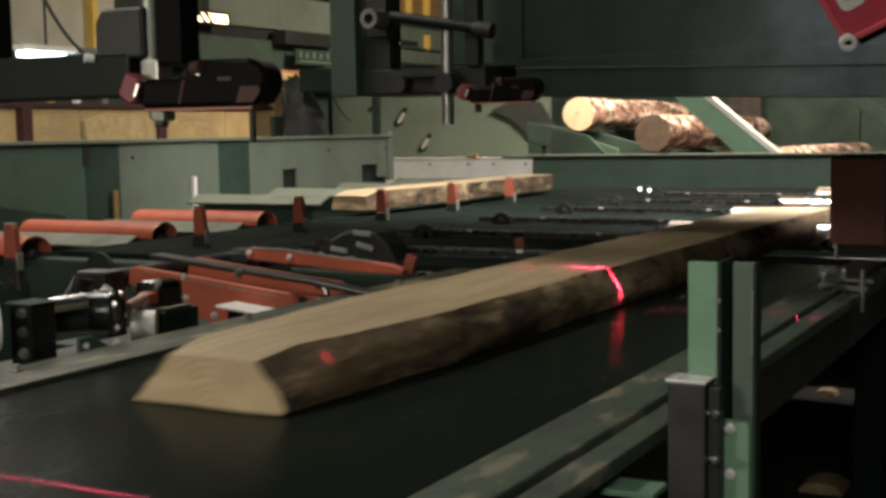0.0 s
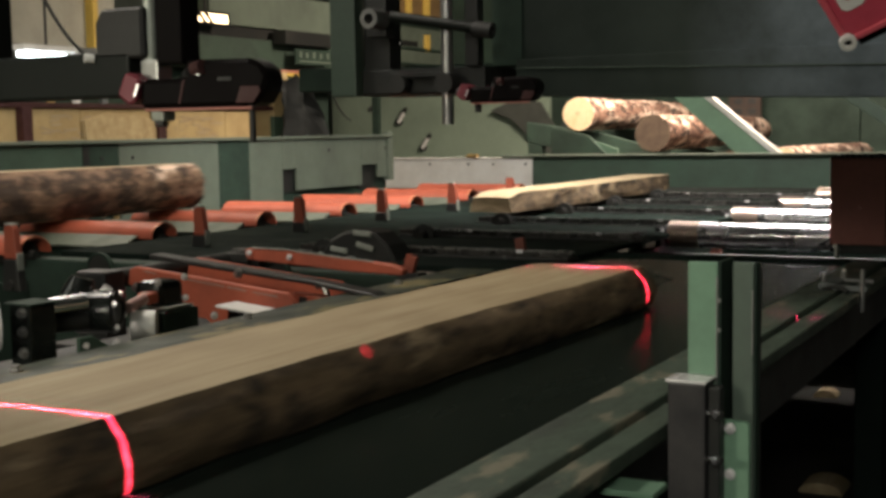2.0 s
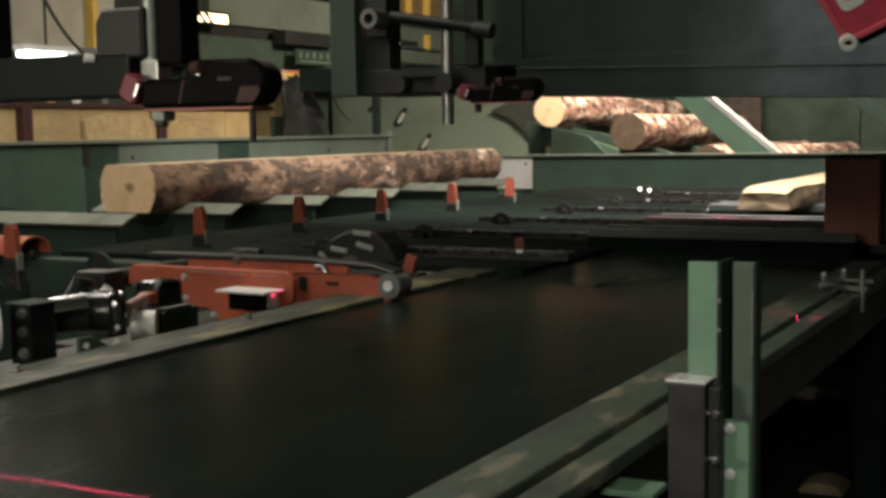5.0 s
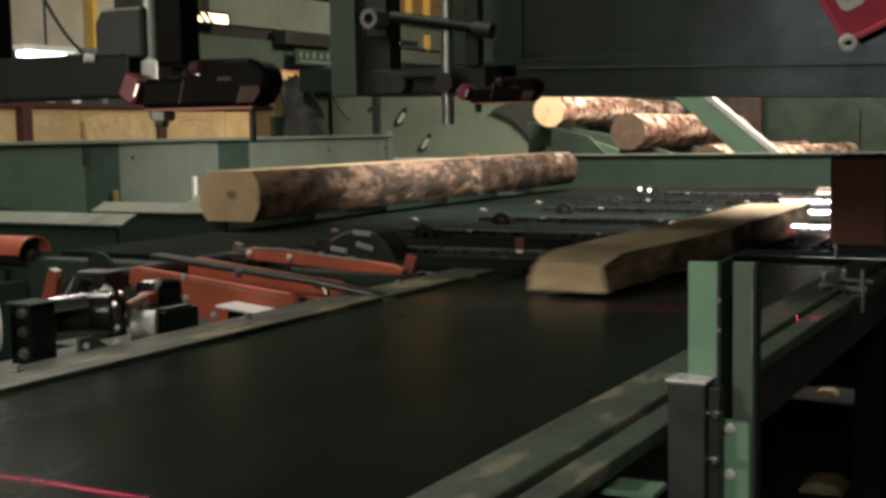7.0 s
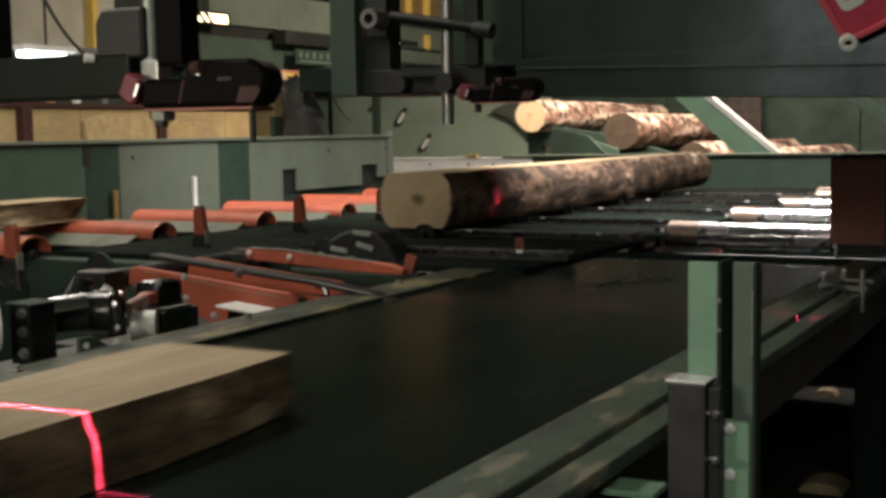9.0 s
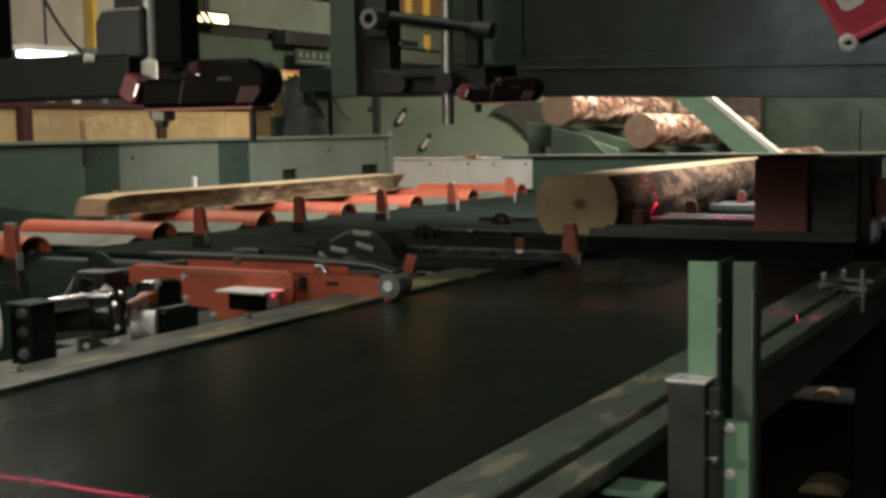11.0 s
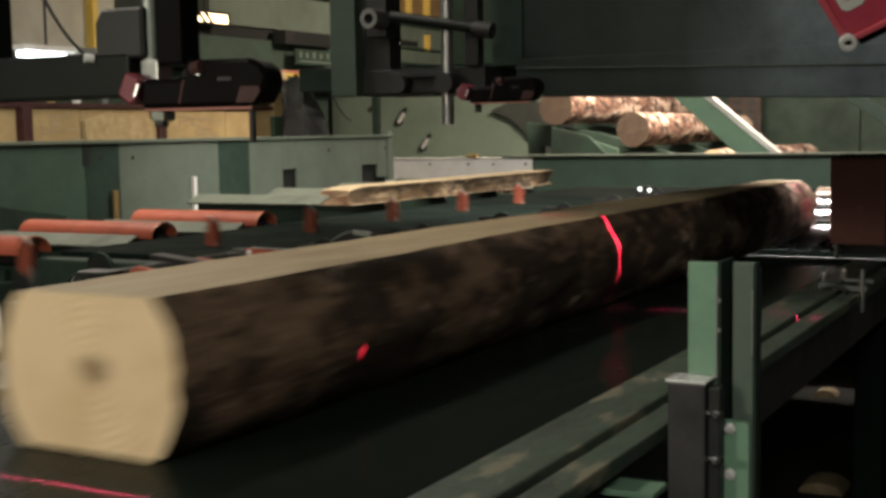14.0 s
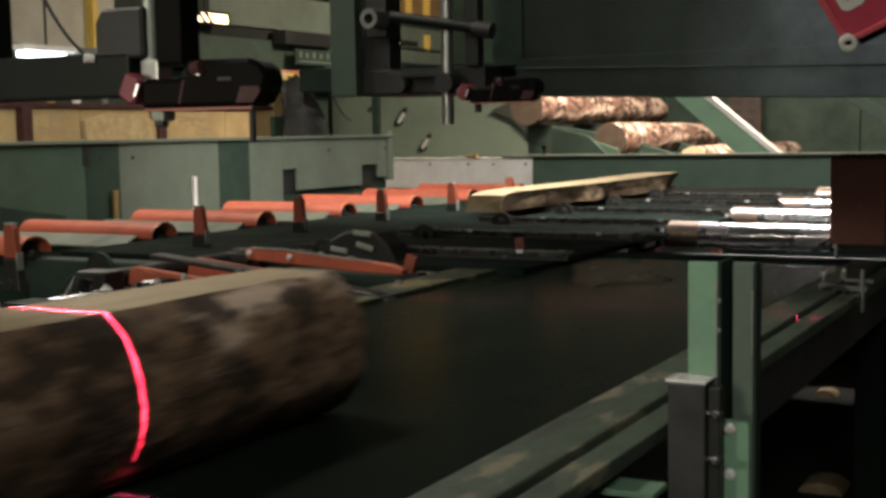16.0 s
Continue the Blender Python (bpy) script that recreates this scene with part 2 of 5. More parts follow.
def tube(p0, p1, r, inner, bm=None, n=24):
    """An open tube with a wall."""
    bm = bm or bmesh.new()
    p0, p1 = Vector(p0), Vector(p1)
    q = (p1 - p0).to_track_quat("Z", "Y")
    rings = []
    for p, rad in ((p0, inner), (p0, r), (p1, r), (p1, inner)):
        rings.append([bm.verts.new(p + q @ Vector((rad * math.cos(a), rad * math.sin(a), 0))) for a in (2 * math.pi * k / n for k in range(n))])
    for i in range(4):
        a, b = rings[i], rings[(i + 1) % 4]
        for k in range(n):
            bm.faces.new((a[k], a[(k + 1) % n], b[(k + 1) % n], b[k]))
    return bm


def bolt(place, way, r=0.012, bm=None):
    p, w = Vector(place), Vector(way).normalized()
    bm = rod(p, p + w * r * 0.5, r * 1.5, bm, 14)
    return rod(p + w * r * 0.5, p + w * r * 1.5, r, bm, 6)


def slab_plate(outline, axis, lo, hi, bevel=0.003):
    """A flat plate cut to an outline in two axes and extruded along the third from lo to hi."""
    bm = bmesh.new()
    put = {"x": lambda a, b, c: (c, a, b), "y": lambda a, b, c: (a, c, b), "z": lambda a, b, c: (a, b, c)}[axis]
    low = [bm.verts.new(put(a, b, lo)) for a, b in outline]
    high = [bm.verts.new(put(a, b, hi)) for a, b in outline]
    n = len(outline)
    bm.faces.new(low), bm.faces.new(high[::-1])
    for i in range(n):
        bm.faces.new((low[i], high[i], high[(i + 1) % n], low[(i + 1) % n]))
    bmesh.ops.recalc_face_normals(bm, faces=bm.faces)
    if bevel:
        sharp = [e for e in bm.edges if len(e.link_faces) == 2 and e.calc_face_angle(0) > 0.5]
        bmesh.ops.bevel(bm, geom=sharp, offset=bevel, segments=1, affect="EDGES")
    return bm


def one(name, bm, material, label, category, kind="", group="", smooth=False):
    """A thing of a single mesh."""
    return tagged(part(name, bm, material, None, "", smooth), label, category, group, kind)


# ---- hall ----
one("floor", box((-14, -26, -0.2), (6, 24, 0), 0), CONCRETE, "dirty concrete floor strewn with sawdust", "floor", "structure")
one("ceiling", box((-14, -26, 5.6), (6, 24, 5.8), 0), WALLS, "dark corrugated hall ceiling", "ceiling", "structure")
one("wall_north", box((-14.2, 24.005, 0), (6.2, 24.2, 5.6), 0), WALLS, "dark green sheet metal hall wall", "wall", "structure")
one("wall_south", box((-14.2, -26.2, 0), (6.2, -26.005, 5.6), 0), WALLS, "dark green sheet metal hall wall", "wall", "structure")
one("wall_west", box((-14.2, -26, 0), (-14.005, 24, 5.6), 0), WALLS, "dark green sheet metal hall wall", "wall", "structure")
one("wall_east", box((6.005, -26, 0), (6.2, 24, 5.6), 0), WALLS, "dark green sheet metal hall wall", "wall", "structure")


# ---- belt conveyor ----
def belt_conveyor():
    c = thing("belt_conveyor", (-1.32, 0, 0), "wide black rubber belt conveyor with worn green steel side rails", "conveyor")
    bm = box((-1.796, -24, 0.93), (-0.79, 4.30, 0.95), 0.004)
    part("belt", bm, BELT, c, "black rubber belt with dusty grey patches")
    part("drum", rod((-1.79, 4.30, 0.87), (-0.80, 4.30, 0.87), 0.079, n=32), BELT, c, smooth=True)
    bm = box((-1.955, -24, 0.78), (-1.80, 4.36, 0.962), 0.006)
    rail = part("side_rail", bm, RAIL, c, "worn green steel rail with yellowish scuffs")
    part("belt_gap", box((-1.7995, -24, 0.935), (-1.7965, 4.30, 0.944), 0.0), BLACK, rail)
    bm = box((-0.785, -24, 0.81), (-0.682, 4.42, 0.957), 0.005)
    rail = part("side_rail", bm, RAIL_DARK, c, "grimy green steel rail with pale stains")
    part("groove", box((-0.681, -24, 0.84), (-0.669, 4.3, 0.925), 0.002), BLACK, rail)
    part("channel", box((-0.668, -24, 0.925), (-0.618, 4.3, 0.951), 0.004), RAIL_DARK, rail)
    part("channel_web", box((-0.668, -24, 0.80), (-0.640, 4.3, 0.924), 0.002), BLACK, rail)
    part("cover_strip", box((-0.617, -24, 0.80), (-0.605, 1.95, 0.87), 0.002), GREEN_BLACK, rail)
    for y in (-8.0, -4.0, 0.4, 4.3):
        for x in (-1.905, -0.70):
            leg = part("leg", box((x - 0.045, y - 0.05, 0.012), (x + 0.045, y + 0.05, 0.78 if x < -1 else 0.81), 0.005), GREEN_BLACK, c)
            part("foot", box((x - 0.09, y - 0.09, 0.0), (x + 0.09, y + 0.09, 0.012), 0.003), GREEN_DARK, leg)
    for y in (1.0, 1.75, 2.5, 3.25, 4.0):
        part("rail_bolt", bolt((-1.905, y, 0.962), (0, 0, 1), 0.009), STEEL, c)
    for y in (2.2,):
        part("cross_bar", box((-0.765, y - 0.010, 0.957), (-0.69, y + 0.010, 0.960), 0.001), RAIL_DARK, c, "worn strap")


belt_conveyor()


# ---- bracket post beside the belt ----
GREEN_GREY = paint("greyish_green_paint", (0.115, 0.15, 0.12), (0.07, 0.085, 0.072), 0.35, 0.1, 0.45, 7.0)
BLACK_WORN = paint("weathered_black_steel", (0.045, 0.043, 0.045), (0.10, 0.09, 0.085), 0.42, 0.4, 0.5, 9.0)


def bracket_post():
    p = thing("bracket_post", (-0.59, 2.08, 0.60), "green slotted steel bracket post bolted beside the belt", "post")
    part("channel", box((-0.634, 2.05, 0.60), (-0.583, 2.062, 1.194), 0.003), GREEN_POST, p)
    part("channel", box((-0.583, 2.05, 0.60), (-0.577, 2.13, 1.196), 0.002), GREEN_DARK, p)
    part("channel", box((-0.557, 2.05, 0.60), (-0.522, 2.062, 1.196), 0.003), GREEN_GREY, p, "greyer green channel")
    part("channel", box((-0.528, 2.062, 0.60), (-0.520, 2.085, 1.194), 0.002), GREEN_DARK, p)
    part("backing", box((-0.577, 2.12, 0.60), (-0.528, 2.128, 1.18), 0.001), BLACK, p)
    out = [(-0.580, 0.60), (-0.580, 0.925), (-0.574, 0.931), (-0.530, 0.931), (-0.524, 0.925), (-0.524, 0.80), (-0.534, 0.785), (-0.55, 0.78), (-0.55, 0.60)]
    part("clamp_plate", slab_plate(out, "y", 2.035, 2.046, 0.002), GREEN_POST, p)
    b = part("box_section", box((-0.650, 1.99, 0.58), (-0.586, 2.045, 0.998), 0.004), BLACK_WORN, p, "dark weathered square steel tube")
    part("cap", box((-0.653, 1.986, 0.998), (-0.583, 2.048, 1.003), 0.002), BRIGHT, b, "bright worn steel cap")
    part("side_block", box((-0.585, 2.0, 0.60), (-0.564, 2.03, 0.992), 0.003), BLACK, b)
    for z in (0.949, 0.871):
        part("bolt", rod((-0.590, 2.0, z), (-0.556, 1.985, z + 0.004), 0.005, n=12), CHROME, p, smooth=True)
        part("nut", bolt((-0.568, 1.992, z), (0.7, -0.6, 0), 0.0065), CHROME, p)
    for z in (0.918, 0.840):
        part("bolt", bolt((-0.556, 2.035, z), (0, -1, 0), 0.0065), BRIGHT, p, smooth=True)
    for z in (1.08, 1.13):
        part("stud", bolt((-0.580, 2.049, z), (0, -1, 0), 0.003), STEEL, p)
    # Thin pale strips paint in the highlights along the channel edges.
    part("worn_edge", box((-0.5845, 2.046, 0.96), (-0.5815, 2.0495, 1.17), 0.0008), STEEL, p, "thin bright strip for the edge highlight")
    part("worn_edge", box((-0.5245, 2.046, 1.04), (-0.5215, 2.0495, 1.15), 0.0008), STEEL, p, "thin bright strip for the edge highlight")
    s = part("shelf", box((-0.772, 1.98, 0.793), (-0.672, 2.06, 0.805), 0.003), GREEN_POST, p)
    part("shelf_lip", box((-0.690, 1.977, 0.70), (-0.676, 1.984, 0.793), 0.002), GREEN, s)
    part("foot", box((-0.66, 2.02, -0.29), (-0.53, 2.13, 0.60), 0.005), GREEN_DARK, p)
    m = Matrix.Translation((0, 0, 1.42 * 0.17)) @ Matrix.Scale(0.83, 4)
    for o in p.children:
        o.data.transform(Matrix.Translation(-0.83 * ORIGIN[p] - Vector((0, 0, 1.42 * 0.17))) @ m @ Matrix.Translation(ORIGIN[p]))
        for q in o.children:
            q.data.transform(Matrix.Translation(-0.83 * ORIGIN[p] - Vector((0, 0, 1.42 * 0.17))) @ m @ Matrix.Translation(ORIGIN[p]))
    p.location = 0.83 * ORIGIN[p] + Vector((0, 0, 1.42 * 0.17))
    return p


bracket_post()


def signal_light():
    """Two small white lamps in a black housing on the deck sheet."""
    q = thing("signal_light", (-2.85, 8.3, 0.966), "small black twin lamp glowing white on the deck", "lamp")
    part("housing", box((-2.935, 8.285, 0.966), (-2.80, 8.33, 1.022), 0.006), BLACK, q)
    for x, z in ((-2.901, 0.999), (-2.832, 0.992)):
        part("bezel", tube((x, 8.285, z), (x, 8.272, z), 0.019, 0.013, n=20), BLACK, q, smooth=True)
        part("lens", rod((x, 8.284, z), (x, 8.275, z), 0.0128, n=20, r2=0.010), SIGNAL, q, "glowing white lens", True)
    return q


SIGNAL = glow("lit_signal_lens", (0.92, 1.0, 0.95), 3.0)
signal_light()


# ---- roller conveyor behind the scanner portal ----
def steel_roller():
    r = thing("conveyor_roller", (-1.1, 5.293, 0.957), "polished steel conveyor roller", "roller", "outfeed rollers")
    part("barrel", rod((-1.709, 5.293, 0.957), (-0.62, 5.293, 0.957), 0.058, n=40), CHROME, r, smooth=True)
    part("worn_end", tube((-1.711, 5.293, 0.957), (-1.579, 5.293, 0.957), 0.0586, 0.0575, n=40), ROLL_WORN, r, "rusty rubbed roller end", True)
    part("end_cap", rod((-1.729, 5.293, 0.957), (-1.712, 5.293, 0.957), 0.045, n=24), BLACK, r, smooth=True)
    part("axle", rod((-1.770, 5.293, 0.957), (-0.560, 5.293, 0.957), 0.016, n=12), STEEL, r, smooth=True)
    for x in (-1.776, -0.57):
        part("bearing_block", box((x, 5.262, 0.898), (x + 0.024, 5.324, 0.985), 0.004), BLACK, r)
    return r


ROLL_WORN = paint("rusty_roller_steel", (0.50, 0.40, 0.34), (0.30, 0.20, 0.16), 0.32, 0.9, 0.6, 9.0)
first = steel_roller()
for k in range(1, 5):
    copy_thing(first, pose(-1.1, 5.293 + 1.026 * k, 0.957))


def roller_bed():
    b = thing("roller_bed", (-1.1, 6.8, 0), "dark steel frame under the outfeed rollers", "frame")
    part("side_beam", box((-1.804, 4.40, 0.72), (-1.744, 10.0, 0.90), 0.005), GREEN_DARK, b)
    part("side_beam", box((-0.585, 4.40, 0.72), (-0.52, 10.0, 0.93), 0.005), GREEN_DARK, b)
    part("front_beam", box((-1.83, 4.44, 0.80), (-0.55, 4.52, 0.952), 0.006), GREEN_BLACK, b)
    for y in (5.3, 7.2, 9.0):
        part("cross_member", box((-1.744, y - 0.04, 0.72), (-0.585, y + 0.04, 0.78), 0.004), BLACK, b)
    for x in (-1.775, -0.55):
        for y in (4.55, 7.0, 9.9):
            part("leg", box((x - 0.04, y - 0.05, 0.0), (x + 0.04, y + 0.05, 0.72), 0.004), GREEN_BLACK, b)
    # Added sheets keep lamp light off the floor; their gap lights one offcut.
    for l, r, a, e in ((-1.735, -0.585, 4.55, 6.40), (-1.735, -0.585, 6.72, 10.0), (-1.735, -1.40, 6.402, 6.718), (-1.28, -0.585, 6.402, 6.718)):
        part("drip_tray", box((l, a, 0.62), (r, e, 0.64), 0.003), BLACK, b)
    # Added to stop the log deck lamp shining through that gap.
    part("baffle", box((-1.60, 6.37, 0.22), (-1.0, 6.39, 0.618), 0.003), BLACK, b)


roller_bed()


def lift_beam():
    """A pop-up chain beam that rises between two rollers."""
    b = thing("lift_beam", (-1.4, 5.32, 0.80), "grey steel chain lift beam between rollers", "lift beam", "lift beams")
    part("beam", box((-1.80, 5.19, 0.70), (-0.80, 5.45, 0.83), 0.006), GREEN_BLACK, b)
    part("wear_strip", box((-1.80, 5.20, 0.83), (-0.80, 5.26, 0.86), 0.004), GREY, b)
    part("wear_strip", box((-1.80, 5.38, 0.83), (-0.80, 5.44, 0.86), 0.004), GREY, b)
    return b


LIFTS = [lift_beam()]
LIFTS += [copy_thing(LIFTS[0], pose(-1.4, y, 0.80)) for y in (4.66, 6.28, 7.24, 8.21)]


def side_pusher():
    p = thing("side_pusher", (-0.8, 4.65, 0.99), "maroon steel pusher block on the roller conveyor", "pusher")
    part("block", box((-0.91, 4.65, 0.988), (-0.715, 4.95, 1.30), 0.006), MAROON, p)
    part("face_plate", box((-0.905, 4.646, 0.993), (-0.720, 4.650, 1.295), 0.002), MAROON, p)
    part("bolt", bolt((-0.81, 4.646, 1.12), (0, -1, 0), 0.008), MAROON, p)
    bm = bmesh.new()
    for k in range(9):
        box((-0.90 + 0.021 * k, 4.66, 1.30), (-0.889 + 0.021 * k, 4.94, 1.312), 0.001, bm)
    part("ridges", bm, BLACK, p)
    part("carriage", box((-0.715, 4.70, 1.0), (-0.53, 4.94, 1.30), 0.006), GREY, p)
    part("window", box((-0.70, 4.694, 1.06), (-0.56, 4.70, 1.25), 0.003), BLACK, p)
    part("mast", box((-0.55, 4.70, 0.98), (-0.50, 4.94, 1.30), 0.004), BLACK, p)
    part("arm", box((-0.53, 4.76, 1.08), (0.6, 4.90, 1.22), 0.006), MAROON, p)
    part("leg", box((-0.895, 4.66, 0.86), (-0.885, 4.70, 0.992), 0.002), STEEL, p)
    part("slide", box((-0.88, 4.68, 0.955), (-0.60, 4.92, 0.992), 0.003), BLACK, p)
    return p


PUSHER = side_pusher()


def pusher_guide():
    g = thing("pusher_guide", (0.3, 4.83, 0), "dark steel guide frame carrying the pusher arm", "frame")
    part("beam", box((-0.45, 4.70, 0.90), (1.4, 4.96, 0.975), 0.005), BLACK, g)
    part("post", box((0.62, 4.72, 0.0), (0.76, 4.94, 0.90), 0.005), GREEN_DARK, g)
    part("head", box((0.62, 4.68, 0.975), (0.78, 4.98, 1.40), 0.006), BLACK, g)


pusher_guide()


def cable_clamp():
    c = thing("hose_manifold", (-0.69, 3.66, 0.957), "small steel air valve manifold beside the belt", "valve")
    part("body", box((-0.735, 3.60, 0.957), (-0.685, 3.78, 0.975), 0.005), GREY, c)
    for x, y in ((-0.735, 3.63), (-0.70, 3.74)):
        f = part("fitting", rod((x + 0.01, y, 0.975), (x + 0.01, y, 0.995), 0.009, n=12), STEEL, c, smooth=True)
        part("fitting_cap", rod((x + 0.01, y, 0.995), (x + 0.01, y, 1.002), 0.006, n=10), BRIGHT, f, smooth=True)
    part("hose", pipe([(-0.72 + 0.012 * i, 3.60 - 0.005 * i, 0.968 - 0.004 * (i - 3) ** 2 * 0.3) for i in range(7)], 0.007), BLACK, c, smooth=True)
    part("foot_bar", box((-0.69, 3.585, 0.957), (-0.60, 3.605, 0.972), 0.002), GREY, c)
    part("stem", rod((-0.612, 3.59, 0.90), (-0.612, 3.59, 1.02), 0.008, n=12), STEEL, c, smooth=True)
    part("lever", rod((-0.66, 3.58, 0.99), (-0.585, 3.60, 0.985), 0.007, n=10), STEEL, c, smooth=True)


cable_clamp()

# ---- cross transfer ----
CHAINS = [4.04, 4.81, 5.59, 6.37, 7.14, 7.92]


def transfer_frame():
    f = thing("cross_transfer", (-2.7, 6.0, 0), "dark green steel frame of the cross transfer", "frame")
    part("front_beam", box((-4.75, 3.60, 0.55), (-2.05, 3.70, 0.945), 0.008), GREEN_DARK, f)
    part("rear_beam", box((-4.6, 9.3, 0.55), (-1.7, 9.4, 0.90), 0.008), GREEN_DARK, f)
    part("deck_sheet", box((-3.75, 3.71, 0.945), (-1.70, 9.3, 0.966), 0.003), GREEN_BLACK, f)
    part("side_sheet", box((-3.80, 3.705, 0.60), (-3.76, 9.3, 0.885), 0.004), GREEN_DARK, f)
    for x in (-4.6, -3.3, -2.0):
        for y in (3.65, 9.35):
            part("leg", box((x - 0.06, y - 0.045, 0), (x + 0.06, y + 0.045, 0.55), 0.005), GREEN_DARK, f)
    for x in (-3.43, -3.07, -2.60):
        hole = part("round_port", rod((x, 3.585, 0.915), (x, 3.60, 0.915), 0.055, n=24), BLACK, f, smooth=True)
        part("port_rim", tube((x, 3.582, 0.915), (x, 3.60, 0.915), 0.066, 0.056), GREEN_DARK, hole, smooth=True)


transfer_frame()


def transfer_chain():
    y = CHAINS[0]
    c = thing("transfer_chain", (-2.6, y, 0.90), "dark oily transfer chain on its steel rail", "chain conveyor", "transfer chains")
    part("rail", box((-2.80, y - 0.05, 0.966), (-1.66, y + 0.05, 0.972), 0.002), BLACK, c)
    bm = bmesh.new()
    for k in range(21):
        x = -2.76 + 0.053 * k
        s = 0.018 if k % 2 else 0.028
        for side in (-1, 1):
            box((x - 0.028, y + side * s - 0.004, 0.973), (x + 0.028, y + side * s + 0.004, 0.995), 0.002, bm)
        rod((x + 0.026, y - 0.034, 0.984), (x + 0.026, y + 0.034, 0.984), 0.009, bm, 8)
    tagged(part("chain_strand", bm, STEEL_OIL, c, "oily black chain links"), kind="stuff")
    # Two bright bits stand for glints on the chain.
    for x in (-2.44, -1.85):
        part("worn_link", box((x - 0.012, y - 0.036, 0.988), (x + 0.012, y - 0.028, 0.997), 0.002), BRIGHT, c, "bright bit painted for a chain glint")
    for x, r in ((-2.62, 0.05),):
        s = part("sprocket", rod((x, y - 0.12, 0.975), (x, y - 0.10, 0.975), r, n=18), BLACK, c, smooth=True)
        part("hub", rod((x, y - 0.16, 0.975), (x, y - 0.12, 0.975), r * 0.45, n=20), STEEL_OIL, s, smooth=True)
    return c


STEEL_OIL = paint("oily_steel", (0.055, 0.055, 0.052), (0.16, 0.15, 0.14), 0.28, 0.85, 0.5, 14.0)
chain = transfer_chain()
for y in CHAINS[1:]:
    copy_thing(chain, pose(-2.6, y, 0.90))


def chain_cover():
    """A black casing over the drive end of the nearest chain."""
    c = thing("drive_casing", (-2.42, 3.86, 0.90), "black casing over a transfer chain drive", "casing")
    out = [(-2.56, 0.90), (-2.55, 0.985), (-2.51, 1.035), (-2.45, 1.065), (-2.38, 1.075), (-2.32, 1.062), (-2.27, 1.02), (-2.235, 0.96), (-2.22, 0.90)]
    part("shell", slab_plate(out, "y", 3.80, 3.94, 0.008), BLACK, c)
    # Pale slips painted in for the gleams on the casing.
    for x, z, a in ((-2.47, 1.00, -8), (-2.36, 1.015, -14), (-2.53, 0.965, -38), (-2.37, 1.062, -4)):
        part("bright_edge", box((x - 0.036, 3.790, z - 0.009), (x + 0.036, 3.80, z + 0.009), 0.003, turn=pose(0, 0, 0, 0, -a, 0)), PLATE, c)
    part("drive_shaft", rod((-2.42, 3.76, 0.95), (-2.42, 3.80, 0.95), 0.03, n=20), STEEL, c, smooth=True)


chain_cover()


def stop_finger(x, y, drop=0.0, paint_mat=None):
    s = thing("stop_finger", (x, y, 0.87), "orange steel stop finger on the transfer", "stop", "stop fingers")
    z0, z1 = 1.012 - drop, 1.128 - drop
    out = [(x - 0.028, z0), (x - 0.024, z1 - 0.012), (x - 0.017, z1), (x + 0.012, z1), (x + 0.022, z1 - 0.012), (x + 0.032, z0)]
    f = part("finger", slab_plate(out, "y", y - 0.075, y - 0.045, 0.003), paint_mat or ORANGE_DULL, s)
    part("tip", box((x - 0.019, y - 0.076, z1), (x + 0.014, y - 0.044, z1 + 0.005), 0.001), PLATE, f, "bright worn tip")
    part("rubbed_edge", box((x + 0.0315, y - 0.074, z0 - 0.04), (x + 0.0365, y - 0.046, z0 + 0.02), 0.001), PLATE, f, "bright worn edge")
    part("arm", slab_plate([(x - 0.04, 0.90), (x - 0.030, z0 - 0.001), (x + 0.031, z0 - 0.001), (x + 0.045, 0.90)], "y", y - 0.078, y - 0.042, 0.003), BLACK, s)
    part("pivot", rod((x, y - 0.085, 0.92), (x, y - 0.035, 0.92), 0.018, n=16), BLACK, s, smooth=True)
    return s


STOPS_D = [stop_finger(-3.33, y) for y in [3.13, 4.135, 4.85] + CHAINS[2:5]]
STOPS_E = [stop_finger(-1.67, y, 0.035, RUST_RED) for y in [4.10, 4.81, 5.52, 6.37]]


def red_lug(x, y, z, a):
    """A small orange lug bolted to the frame."""
    s = thing("orange_lug", (x, y, z), "small orange steel lug on the frame", "lug", "frame lugs")
    part("lug", box((x - 0.020, y - 0.01, z - 0.03), (x + 0.020, y + 0.01, z + 0.030), 0.004, turn=pose(0, 0, 0, 0, a, 0)), RUST_RED if x > -2 else ORANGE_DULL, s)
    part("base", box((x - 0.04, y - 0.02, z - 0.05), (x + 0.04, y + 0.02, z - 0.028), 0.003), BLACK, s)


red_lug(-2.05, 3.58, 0.985, 18)
red_lug(-1.98, 4.30, 0.985, -8)


